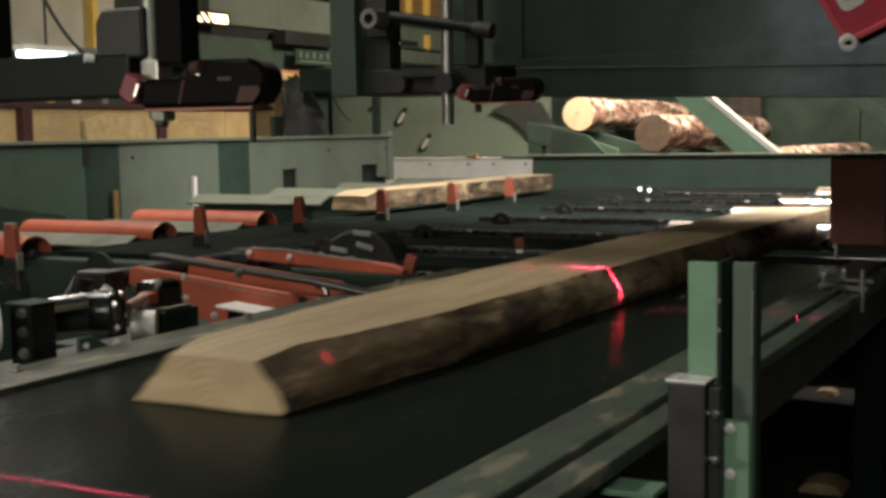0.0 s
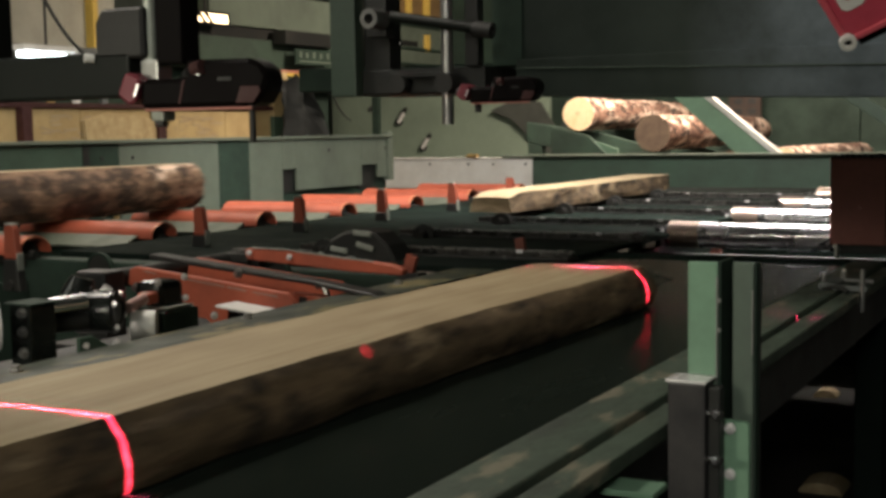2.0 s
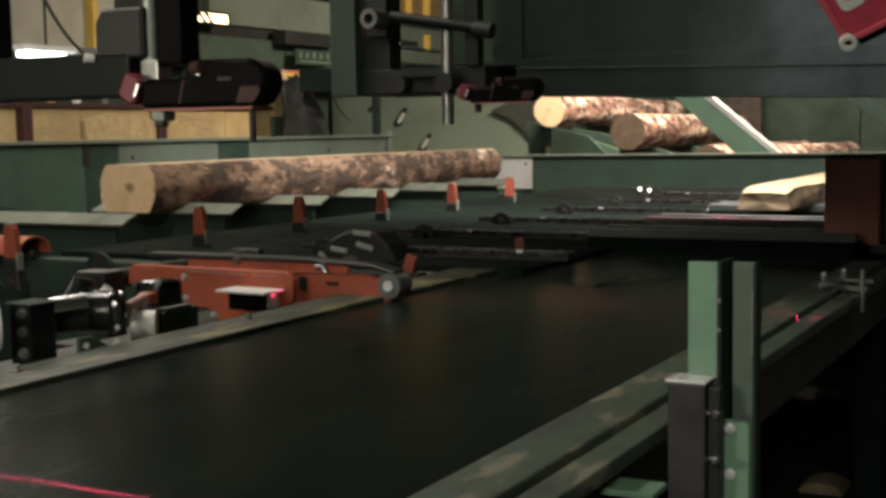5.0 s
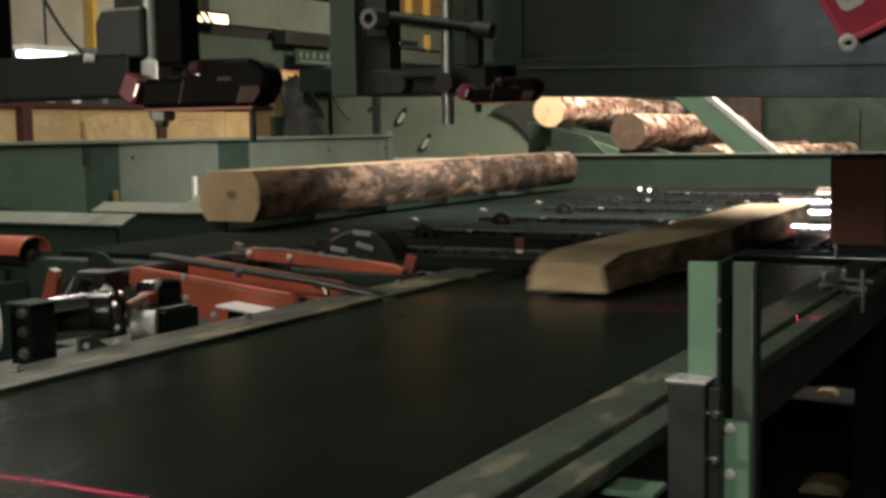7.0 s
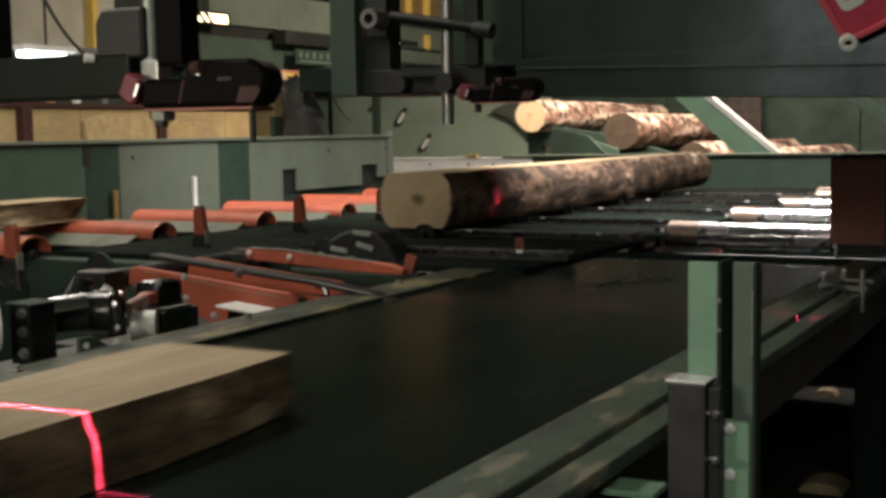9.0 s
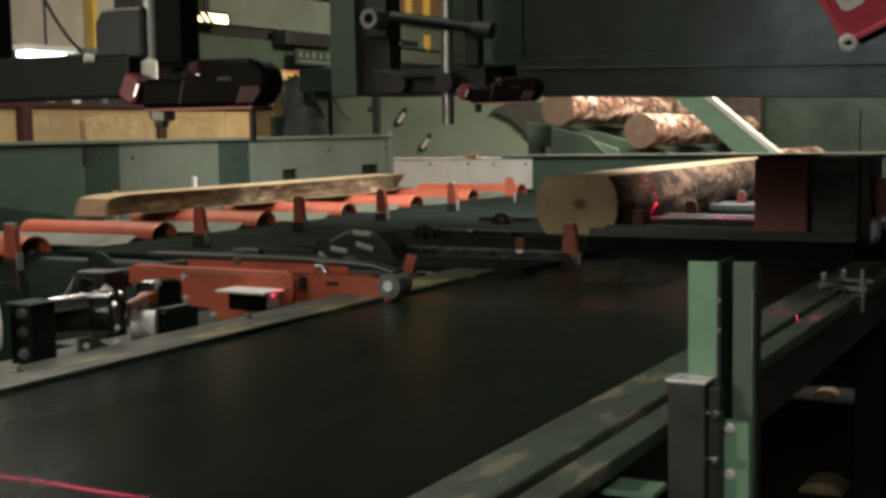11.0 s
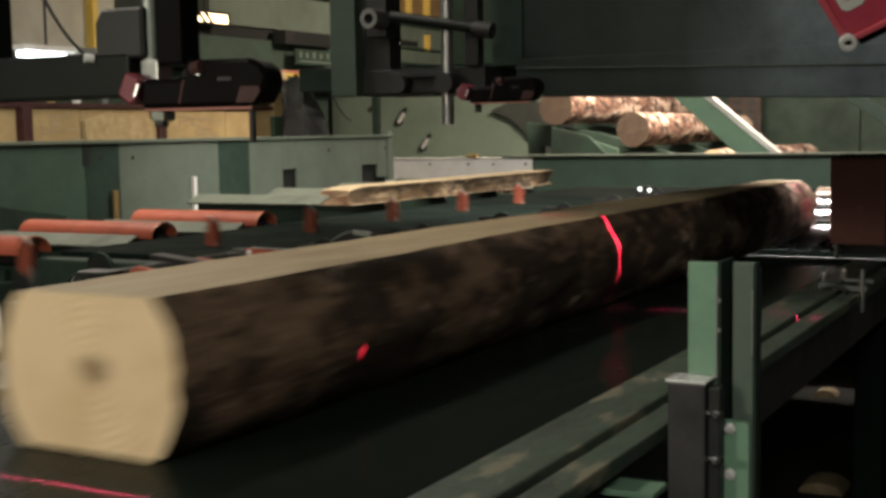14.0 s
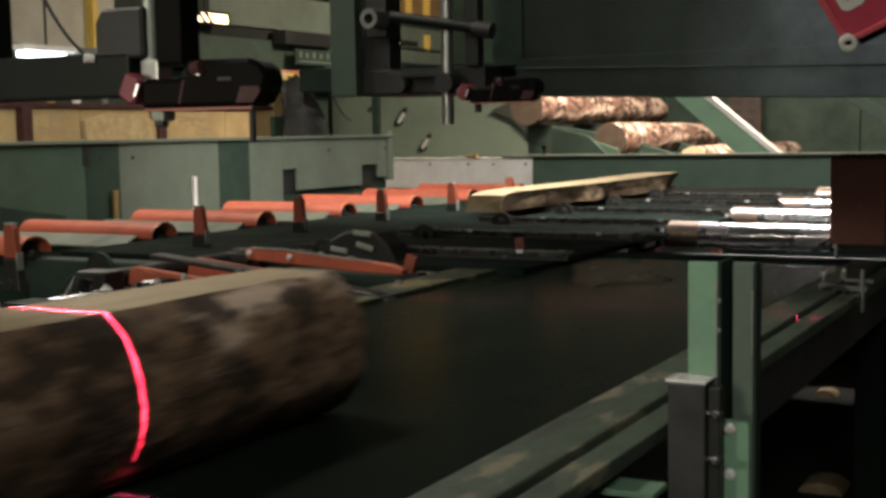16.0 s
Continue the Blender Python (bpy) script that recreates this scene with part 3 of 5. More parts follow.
# ---- infeed with orange rollers ----
def infeed_roller():
    y = 3.61
    r = thing("infeed_roller", (-4.4, y, 0.912), "orange half-round steel shell over an infeed roller", "roller", "infeed rollers")

    def arch(ry, rz):
        return [(y + ry * math.cos(math.pi * k / 16), 0.962 + rz * math.sin(math.pi * k / 16)) for k in range(17)]
    outer, inner = arch(0.088, 0.070), arch(0.081, 0.063)
    part("shell", slab_plate(outer + inner[::-1], "x", -4.62, -3.79, 0.0015), ORANGE, r, smooth=True, auto=30)
    part("worn_lip", slab_plate(arch(0.0895, 0.0715)[2:15] + arch(0.087, 0.069)[14:1:-1], "x", -3.80, -3.7885, 0.0), PLATE_WORN, r, "rubbed pale edge of the shell")
    part("roller", rod((-4.60, y, 0.962), (-3.83, y, 0.962), 0.052, n=28), BLACK, r, smooth=True)
    part("axle", rod((-4.8, y, 0.955), (-3.78, y, 0.955), 0.02, n=16), BLACK, r, smooth=True)
    part("bracket", box((-4.0, y - 0.045, 0.60), (-3.92, y + 0.045, 0.90), 0.004), GREEN_DARK, r)
    return r


PLATE_WORN = paint("rubbed_orange_edge", (0.55, 0.20, 0.11), (0.36, 0.10, 0.06), 0.4, 0.1, 0.5, 12.0)
ORANGES = [infeed_roller()]
for k in range(1, 8):
    copy_thing(ORANGES[0], pose(-4.4, 3.61 - 2.0 * k, 0.912))
for k in range(1, 7):
    ORANGES.append(copy_thing(ORANGES[0], pose(-4.4, 3.61 + 0.775 * k, 0.912)))


PLATE_GREEN = paint("worn_green_plate", (0.14, 0.155, 0.12), (0.075, 0.085, 0.065), 0.5, 0.1, 0.6, 4.0)


def lift_plate():
    y = 4.20
    p = thing("lift_plate", (-4.4, y, 0.84), "worn grey steel lifting plate between infeed rollers", "lift plate", "lift plates")
    part("plate", box((-4.75, y - 0.058, 0.906), (-3.83, y + 0.058, 0.918), 0.003, turn=pose(0, 0, 0, 22, 0, 0)), PLATE_GREEN, p)
    part("web", box((-4.7, y - 0.012, 0.68), (-3.90, y + 0.012, 0.897), 0.003), GREEN_DARK, p)
    p.location.z += 0.045
    return p


PLATES = [lift_plate()]
PLATES += [copy_thing(PLATES[0], pose(-4.4, 4.20 + 0.775 * k, 0.885)) for k in range(1, 6)]


def infeed_frame():
    f = thing("infeed_bed", (-4.4, 6, 0), "dark green steel frame below the infeed rollers", "frame")
    part("side_beam", box((-3.84, 3.0, 0.55), (-3.81, 3.58, 0.86), 0.005), GREEN_DARK, f)
    part("side_beam", box((-5.12, -12.4, 0.55), (-5.06, 9.6, 0.90), 0.005), GREEN_DARK, f)
    part("bed_sheet", box((-5.06, -12.4, 0.62), (-3.85, 9.6, 0.64), 0.003), BLACK, f)
    for y in (-12.0, -8.0, -3.4, 1.2, 4.8, 9.4):
        part("leg", box((-5.12, y - 0.05, 0), (-5.0, y + 0.05, 0.55), 0.005), GREEN_DARK, f)
        part("leg", box((-3.97, y - 0.05, 0), (-3.85, y + 0.05, 0.62), 0.005), GREEN_DARK, f)


infeed_frame()


def guard_wall():
    g = thing("guard_wall", (-5.02, 6.2, 0), "pale green sheet steel guard wall behind the infeed rollers", "guard")
    spans = [(2.0, 5.17, GREEN, 0.80), (5.17, 5.44, GREEN_DARK, 0.80), (5.44, 6.34, GREEN_PALE, 0.80), (6.34, 6.66, GREEN_DARK, 0.80), (6.66, 7.03, GREEN_PALE, 0.80),
             (7.03, 7.20, GREEN_PALE, 1.18), (7.20, 8.05, GREEN_PALE, 1.03), (8.05, 8.28, GREEN_PALE, 1.18), (8.28, 8.48, GREEN_PALE, 1.08), (7.03, 8.48, GREEN_DARK, 0.80)]
    for a, b, m, z in spans:
        low = m is GREEN_DARK and a > 7
        part("panel", box((-5.075 if low else -5.035, a, z), (-5.062 if low else -5.015, b - 0.002, 1.30 if low else 1.385), 0.002), m, g)
    part("top_flange", box((-5.06, 2.0, 1.385), (-4.99, 8.48, 1.405), 0.004), GREEN_PALE, g)
    part("end_post", box((-5.06, 8.42, 1.05), (-5.0, 8.50, 1.425), 0.006), GREEN_PALE, g)
    part("recess", box((-5.06, 7.03, 1.02), (-5.05, 7.20, 1.18), 0.001), BLACK, g)
    part("recess", box((-5.06, 8.05, 1.0), (-5.05, 8.28, 1.18), 0.001), BLACK, g)
    part("slot", box((-5.014, 5.15, 1.26), (-5.010, 5.20, 1.385), 0.001), BLACK, g)
    for y in (5.3, 5.55, 7.6, 8.4):
        part("hole", rod((-5.0145, y, 1.30), (-5.011, y, 1.30), 0.012, n=12), BLACK, g)
    part("post", box((-5.01, 6.055, 0.90), (-4.985, 6.085, 1.17), 0.004), WHITE, g, "pale upright strap")
    part("sensor", rod((-4.98, 5.36, 0.90), (-4.98, 5.36, 1.12), 0.018, n=14), BRASS, g, "brass sensor stub", True)
    part("gusset", slab_plate([(3.9, 0.93), (5.0, 0.93), (5.0, 1.0), (4.3, 1.12), (3.9, 1.12)], "x", -5.012, -5.0, 0.003), GREEN_DARK, g)
    for y in (2.2, 4.6, 6.5, 8.45):
        part("leg", box((-5.22, y - 0.03, 0), (-5.16, y + 0.03, 1.36), 0.004), GREEN_DARK, g)
        part("stay", box((-5.165, y - 0.02, 1.28), (-5.03, y + 0.02, 1.34), 0.003), GREEN_DARK, g)


guard_wall()


def end_beam():
    b = thing("end_beam", (-2.8, 10.2, 0), "green painted steel beam closing the transfer", "beam")
    part("web", box((-4.56, 10.20, 0.86), (0.4, 10.26, 1.185), 0.004), GREEN, b)
    part("top_flange", box((-4.85, 10.12, 1.185), (0.4, 10.34, 1.20), 0.004), GREEN_PALE, b)
    part("lower_flange", box((-4.56, 10.12, 0.845), (0.4, 10.34, 0.86), 0.003), GREEN_DARK, b)
    for x in (-3.2, 0.3):
        part("leg", box((x - 0.07, 10.2, 0), (x + 0.07, 10.3, 0.845), 0.005), GREEN_DARK, b)
    for x in (-3.573, -3.483):
        part("bright_stud", rod((x, 10.185, 0.905), (x, 10.20, 0.905), 0.016, n=14), CHROME, b, "bright bolt head", True)
    w = thing("end_plate", (-5.3, 10.2, 0.0), "white painted steel end plate of the infeed", "plate")
    part("plate", box((-6.1, 10.18, 0.90), (-4.57, 10.20, 1.165), 0.003), WHITE, w)
    part("edge", box((-6.1, 10.16, 1.165), (-4.57, 10.24, 1.178), 0.003), WHITE, w)
    for x in (-5.6, -5.2, -4.95, -4.63):
        part("hole", rod((x, 10.176, 1.12), (x, 10.18, 1.12), 0.012, n=12), BLACK, w)
    part("latch", box((-5.2, 10.14, 1.178), (-5.1, 10.2, 1.21), 0.006), BRASS, w)
    for x in (-6.0, -4.7):
        part("leg", box((x - 0.05, 10.205, 0), (x + 0.05, 10.29, 0.90), 0.005), GREEN_DARK, w)


end_beam()


# ---- kicker beside the belt ----
def log_kicker():
    k = thing("log_kicker", (-2.70, 3.1, 1.0), "orange steel kicker arms hinged beside the belt", "kicker")
    out = [(-2.66, 0.985), (-2.655, 1.035), (-2.63, 1.047), (-2.07, 1.052), (-2.043, 1.03), (-2.046, 0.975), (-2.075, 0.93), (-2.10, 0.90), (-2.32, 0.895), (-2.33, 0.915),
           (-2.35, 0.93), (-2.385, 0.93), (-2.405, 0.915), (-2.41, 0.895), (-2.48, 0.89), (-2.485, 0.985)]
    plate = part("side_plate", slab_plate(out, "y", 2.90, 2.92, 0.003), ORANGE, k)
    for x0, x1 in ((-2.60, -2.55), (-2.43, -2.29), (-2.28, -2.21), (-2.19, -2.10)):
        part("scuff", box((x0, 2.8985, 1.036), (x1, 2.90, 1.0385), 0.0005), PLATE, plate, "worn bright scuff")
    part("side_plate", slab_plate(out, "y", 3.18, 3.20, 0.003), ORANGE, k)
    part("top_bar", slab_plate([(-2.65, 1.059), (-2.65, 1.075), (-2.05, 1.084), (-1.84, 1.078), (-1.76, 1.06), (-1.765, 1.048), (-1.84, 1.064), (-2.05, 1.070)], "y", 2.98, 3.04, 0.003), BLACK, k, "black wear chain")
    a = part("arm", slab_plate([(-2.12, 0.96), (-2.12, 1.035), (-1.86, 1.046), (-1.80, 1.035), (-1.76, 1.02), (-1.75, 0.99), (-1.80, 0.965), (-1.90, 0.955)], "y", 2.99, 3.03, 0.004), ORANGE, k)
    part("tip_roller", rod((-1.775, 2.975, 1.02), (-1.775, 3.045, 1.02), 0.036, n=24), GREY, a, smooth=True)
    part("tip_hub", rod((-1.775, 2.968, 1.02), (-1.775, 2.975, 1.02), 0.015, n=16), BRIGHT, a, smooth=True)
    part("slot", box((-2.085, 2.986, 0.99), (-2.06, 2.99, 1.03), 0.001), BLACK, a)
    part("slot", box((-1.99, 2.986, 1.01), (-1.95, 2.99, 1.02), 0.001), BLACK, a)
    hoop = [(-2.10 + 0.03 * math.cos(t), 3.12, 0.99 + 0.055 * math.sin(t)) for t in [math.pi * (i / 10 - 0.35) for i in range(11)]]
    part("hose", pipe(hoop, 0.010), STEEL, k, "bright hose loop", True)
    b = part("reflector_block", box((-2.22, 2.83, 0.945), (-2.09, 2.895, 0.998), 0.002), HEAD_BLACK, k)
    # White strip added so that the red beam shows on the black block.
    part("reflector_strip", box((-2.0895, 2.835, 0.955), (-2.0865, 2.89, 0.996), 0.0005), WHITE, b, "pale strip added to catch the red beam")
    part("lid", box((-2.24, 2.795, 0.998), (-2.07, 2.895, 1.004), 0.001), WHITE, b, "white painted lid")
    for x, y, z in ((-2.62, 2.897, 0.985), (-2.50, 2.897, 0.985), (-2.30, 2.978, 1.067)):
        part("bolt", bolt((x, y, z), (0, -1, 0), 0.010), STEEL, k, smooth=True)
    part("hinge", rod((-2.70, 2.88, 1.0), (-2.70, 3.55, 1.0), 0.03, n=20), BLACK, k, smooth=True)
    return k


KICKER = log_kicker()


def kicker_arm():
    k = thing("swing_lever", (-2.70, 3.44, 1.0), "long orange steel arm hinged behind the kicker", "kicker")
    plate = part("arm", slab_plate([(-2.60, 0.998), (-2.61, 1.028), (-2.595, 1.036), (-2.44, 1.033), (-2.03, 1.000), (-1.985, 0.985), (-1.99, 0.966), (-2.20, 0.972)], "y", 3.42, 3.45, 0.004), ORANGE, k)
    for x, z in ((-2.585, 1.022), (-2.42, 1.012)):
        part("bolt", bolt((x, 3.417, z), (0, -1, 0), 0.007), BRIGHT, plate, smooth=True)
    part("rubbed_edge", slab_plate([(-2.58, 1.037), (-2.58, 1.040), (-2.44, 1.037), (-2.10, 1.0085), (-2.10, 1.0055), (-2.44, 1.034)], "y", 3.419, 3.43, 0.0005), PLATE, plate, "bright rubbed edge")
    part("link", box((-2.72, 3.425, 0.985), (-2.60, 3.445, 1.015), 0.003), BLACK, k)
    return k


KICKER_ARM = kicker_arm()


def kicker_base():
    b = thing("machine_plinth", (-2.4, 3.2, 0), "dark steel base under the kicker arms", "base")
    part("box_beam", box((-2.85, 2.75, 0.50), (-1.99, 3.55, 0.80), 0.008), BLACK, b)
    part("pillow_block", box((-2.76, 2.78, 0.80), (-2.64, 2.87, 1.02), 0.01), BLACK, b)
    part("pillow_block", box((-2.76, 3.54, 0.80), (-2.64, 3.58, 1.02), 0.01), BLACK, b)
    part("side_web", box((-2.84, 2.76, 0.0), (-2.74, 3.54, 0.50), 0.005), GREEN_DARK, b)
    part("side_web", box((-2.1, 2.76, 0.0), (-2.0, 3.54, 0.50), 0.005), GREEN_DARK, b)


kicker_base()


# ---- drive units behind the rail ----
PINK = paint("primer_pink_rod", (0.60, 0.40, 0.36), (0.40, 0.22, 0.19), 0.3, 0.4, 0.4, 8.0)


GLOSS_BLACK = paint("oily_black_enamel", (0.010, 0.012, 0.011), (0.022, 0.024, 0.022), 0.22, 0, 0.3, 14.0)


def drive_unit():
    d = thing("cylinder_unit", (-2.1, 2.2, 0), "grey pneumatic cylinder unit with bright rods beside the belt", "cylinder")
    part("base", box((-2.30, 1.75, 0.55), (-1.985, 2.62, 0.90), 0.006), BLACK, d)
    part("pedestal", box((-2.28, 1.8, 0.0), (-2.02, 2.6, 0.55), 0.006), GREEN_DARK, d)
    body = part("body", rod((-2.10, 2.12, 1.022), (-2.02, 2.155, 1.022), 0.050, n=28), GLOSS_BLACK, d, "dark oily cylinder body", True)
    part("end_cover", rod((-2.02, 2.155, 1.022), (-2.012, 2.158, 1.022), 0.046, n=28), BLACK, body, smooth=True)
    part("rim", tube((-2.024, 2.153, 1.022), (-2.018, 2.156, 1.022), 0.052, 0.044), GLOSS_BLACK, body, smooth=True)
    # Bright dot that paints in the highlight on top of the body.
    part("filler_cap", rod((-2.045, 2.15, 1.062), (-2.035, 2.155, 1.076), 0.013, n=16), BRIGHT, body, "bright dot painted for the body's highlight", True)
    part("dome", rod((-2.10, 2.12, 1.055), (-2.09, 2.13, 1.10), 0.042, n=24, r2=0.026), GLOSS_BLACK, body, smooth=True)
    part("face_ring", tube((-2.014, 2.157, 1.022), (-2.009, 2.159, 1.022), 0.036, 0.029), BLACK_WORN, body, "rubbed ring", True)
    for a in (30, 110, 200, 300):
        ca, sa = 0.040 * math.cos(radians(a)), 0.040 * math.sin(radians(a))
        part("bolt", bolt((-2.011 + 0.4 * ca, 2.158 - 0.9 * ca, 1.022 + sa), (0.92, 0.4, 0), 0.005), BRIGHT, body, smooth=True)
    part("piston_rod", rod((-2.10, 1.985, 1.042), (-2.05, 2.095, 1.05), 0.021, n=18), CHROME, d, "chromed piston rod", True)
    part("sleeve", rod((-2.10, 1.985, 1.004), (-2.05, 2.095, 1.007), 0.02, n=18), BLACK, d, smooth=True)
    part("link_rod", rod((-2.03, 2.21, 1.022), (-2.05, 2.30, 1.034), 0.014, n=16), PINK, d, smooth=True)
    part("clevis", box((-2.07, 2.285, 1.018), (-2.03, 2.32, 1.046), 0.006), ORANGE, d, "orange clevis")
    part("gearbox", box((-2.11, 2.32, 0.99), (-2.03, 2.415, 1.07), 0.02), GLOSS_BLACK, d)
    part("gearbox_foot", box((-2.11, 2.30, 0.90), (-2.0, 2.43, 1.0), 0.006), GREEN_DARK, d)
    part("foot_plate", box((-2.08, 2.31, 1.003), (-2.0, 2.41, 1.009), 0.002), PLATE, d)
    part("cover_block", rod((-2.05, 2.245, 0.976), (-2.0, 2.275, 0.976), 0.034, n=20), WHITE, d, "dusty white round cover", True)
    for y, z in ((2.02, 0.965), (2.07, 0.945), (2.24, 0.94), (2.47, 0.97), (2.18, 0.985), (2.12, 0.955)):
        part("bolt", bolt((-1.985, y, z), (1, -0.4, 0.1), 0.007), BRIGHT, d, smooth=True)
    pipe_pts = [(-2.0, 2.02 + 0.03 * i, 0.93 + 0.02 * math.sin(i)) for i in range(7)]
    part("air_hose", pipe(pipe_pts, 0.007), BRASS, d, smooth=True)
    part("bracket", slab_plate([(2.0, 0.90), (2.0, 0.985), (2.04, 0.985), (2.10, 0.95), (2.24, 0.95), (2.24, 0.90)], "x", -1.99, -1.98, 0.002), GREEN, d)
    for y, z in ((2.315, 1.07), (2.415, 1.072), (2.415, 1.02)):
        part("bolt", bolt((-2.03, y, z), (1, -0.4, 0.1), 0.006), BRIGHT, d, smooth=True)
    p = thing("sensor_post", (-2.05, 1.92, 0), "black steel sensor post beside the belt", "post")
    part("post", box((-2.08, 1.90, 0.0), (-2.02, 1.975, 1.066), 0.006), GLOSS_BLACK, p)
    part("ledge", box((-2.09, 1.895, 1.066), (-2.01, 1.98, 1.071), 0.002), GREEN_DARK, p)
    for z in (1.05, 1.01, 0.965):
        part("bolt", bolt((-2.04, 1.90, z), (0.2, -1, 0), 0.008), STEEL, p, smooth=True)
    w = thing("hand_wheel", (-2.14, 1.83, 1.04), "small grey hand wheel behind the rail", "wheel")
    part("disc", rod((-2.09, 1.82, 1.03), (-2.07, 1.85, 1.03), 0.05, n=32), GREY, w, smooth=True)
    part("rim", tube((-2.095, 1.81, 1.03), (-2.065, 1.855, 1.03), 0.056, 0.046), BRIGHT, w, smooth=True)
    part("stub_axle", rod((-2.28, 1.84, 1.03), (-2.08, 1.83, 1.03), 0.02, n=16), BLACK, w, smooth=True)


drive_unit()


# ---- scanner portal over the belt ----
def portal():
    p = thing("scanner_portal", (-1.2, 3.8, 1.5), "large dark green steel scanner portal over the belt", "portal")
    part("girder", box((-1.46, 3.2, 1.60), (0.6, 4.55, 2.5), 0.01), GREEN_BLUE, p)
    part("bottom_flange", slab_plate([(-2.7, 1.575), (-1.46, 1.545), (0.6, 1.50), (0.6, 1.62), (-2.7, 1.66)], "y", 3.9, 4.6, 0.004), GREEN_DARK, p)
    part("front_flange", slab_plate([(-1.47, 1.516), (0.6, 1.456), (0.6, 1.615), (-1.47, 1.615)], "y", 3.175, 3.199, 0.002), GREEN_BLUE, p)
    part("flange_seam", slab_plate([(-1.47, 1.588), (0.6, 1.53), (0.6, 1.534), (-1.47, 1.592)], "y", 3.169, 3.176, 0.001), GREEN_SHADED, p)
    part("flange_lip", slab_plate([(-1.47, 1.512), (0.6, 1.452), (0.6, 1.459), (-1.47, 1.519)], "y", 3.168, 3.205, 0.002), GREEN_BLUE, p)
    part("end_plate", box((-2.03, 3.10, 1.525), (-1.945, 3.14, 2.4), 0.004), GREEN_SHADED, p)
    part("back_plate", box((-2.03, 3.14, 1.53), (-1.80, 3.5, 1.60), 0.004), BLACK, p)
    part("inner_web", box((-1.945, 3.15, 1.53), (-1.86, 3.22, 2.4), 0.004), BLACK, p)
    part("shelf", box((-1.83, 3.14, 1.53), (-1.55, 3.4, 1.60), 0.004), BLACK, p)
    part("upright", box((-1.555, 3.2, 1.60), (-1.462, 3.4, 2.4), 0.004), GREEN_DARK, p)
    # Out of view; lengthened to y 5.92 to cast the shadow behind the portal.
    part("top_beam", box((-3.4, 3.2, 2.4), (1.2, 5.92, 2.6), 0.01), GREEN_DARK, p)
    part("column", box((0.95, 3.3, 0.0), (1.15, 3.5, 2.4), 0.006), GREEN_DARK, p)
    part("hanger", box((-3.3, 3.9, 2.6), (-3.1, 4.1, 5.6), 0.006), GREEN_DARK, p)
    part("collar", tube((-1.849, 3.02, 1.737), (-1.849, 3.09, 1.737), 0.028, 0.014), STEEL, p, "bright ring collar", True)
    part("collar_block", box((-1.90, 3.09, 1.69), (-1.835, 3.15, 1.80), 0.004), BLACK, p)
    part("cross_tube", rod((-1.81, 3.08, 1.745), (-1.50, 3.08, 1.690), 0.015, n=20), BLUE_BLACK, p, smooth=True)
    part("cross_tube_cap", tube((-1.545, 3.07, 1.695), (-1.49, 3.07, 1.687), 0.022, 0.012), GREY_DIM, p, smooth=True)
    part("support_bar", rod((-1.645, 3.10, 1.44), (-1.645, 3.10, 2.4), 0.017, n=18), STEEL, p, smooth=True)
    part("side_strut", box((-1.60, 3.12, 1.60), (-1.56, 3.16, 2.4), 0.003), GREY_DIM, p)
    part("clamp_ball", rod((-1.633, 3.05, 1.552), (-1.633, 3.12, 1.552), 0.028, n=24), GREY_DIM, p, smooth=True)
    part("clamp_ball", rod((-1.80, 3.09, 1.555), (-1.80, 3.12, 1.555), 0.024, n=24), GREY_DIM, p, smooth=True)
    part("pinch_bolt", rod((-1.79, 3.09, 1.668), (-1.782, 3.09, 1.668), 0.006, n=10), STEEL, p, smooth=True)
    part("cross_bar", box((-1.83, 3.10, 1.572), (-1.66, 3.13, 1.588), 0.003), BLACK, p)


# Darker copy of green_paint, with shade put into its colour.
GREEN_SHADED = paint("shaded_green_paint", (0.045, 0.068, 0.050), (0.025, 0.034, 0.027), 0.5, 0, 0.5, 2.2)
BLUE_BLACK = paint("blue_black_paint", (0.0055, 0.0075, 0.006), (0.010, 0.011, 0.009), 0.5, 0, 0.5, 5.0, 0.2)
GREY_DIM = paint("grimy_grey_steel", (0.025, 0.024, 0.023), (0.016, 0.015, 0.014), 0.5, 0.2, 0.5, 6.0)
def bluish_girder():
    """Dark green paint that turns paler and bluish towards its outer corner."""
    m, t, p = nodes_of("dusky_green_paint")
    v = coords(t)
    cloud = noise_of(t, v, 4.5, 6.0, 0.62)
    fine = noise_of(t, v, 60.0, 3.0)
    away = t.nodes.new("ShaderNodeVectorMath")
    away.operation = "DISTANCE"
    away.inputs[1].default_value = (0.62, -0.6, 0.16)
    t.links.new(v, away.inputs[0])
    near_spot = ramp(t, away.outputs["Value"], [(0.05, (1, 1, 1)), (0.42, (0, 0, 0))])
    pale_part = mixed(t, ramp(t, cloud, [(0.30, (0.15,) * 3), (0.60, (1, 1, 1))]), (0, 0, 0), near_spot)
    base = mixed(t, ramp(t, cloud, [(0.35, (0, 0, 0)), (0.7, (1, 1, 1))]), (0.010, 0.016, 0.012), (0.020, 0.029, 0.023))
    t.links.new(mixed(t, pale_part, base, (0.125, 0.150, 0.172)), p.inputs["Base Color"])
    p.inputs["Roughness"].default_value, p.inputs["Specular IOR Level"].default_value = 0.6, 0.25
    bumped(t, p, fine, 0.15, 0.002)
    return m


GREEN_BLUE = bluish_girder()


# Duller copy of red_enamel: the shade on the scanner heads is in the colour.
RED_DIM = paint("shaded_red_enamel", (0.19, 0.03, 0.045), (0.12, 0.025, 0.032), 0.45, 0, 0.3, 5.0)
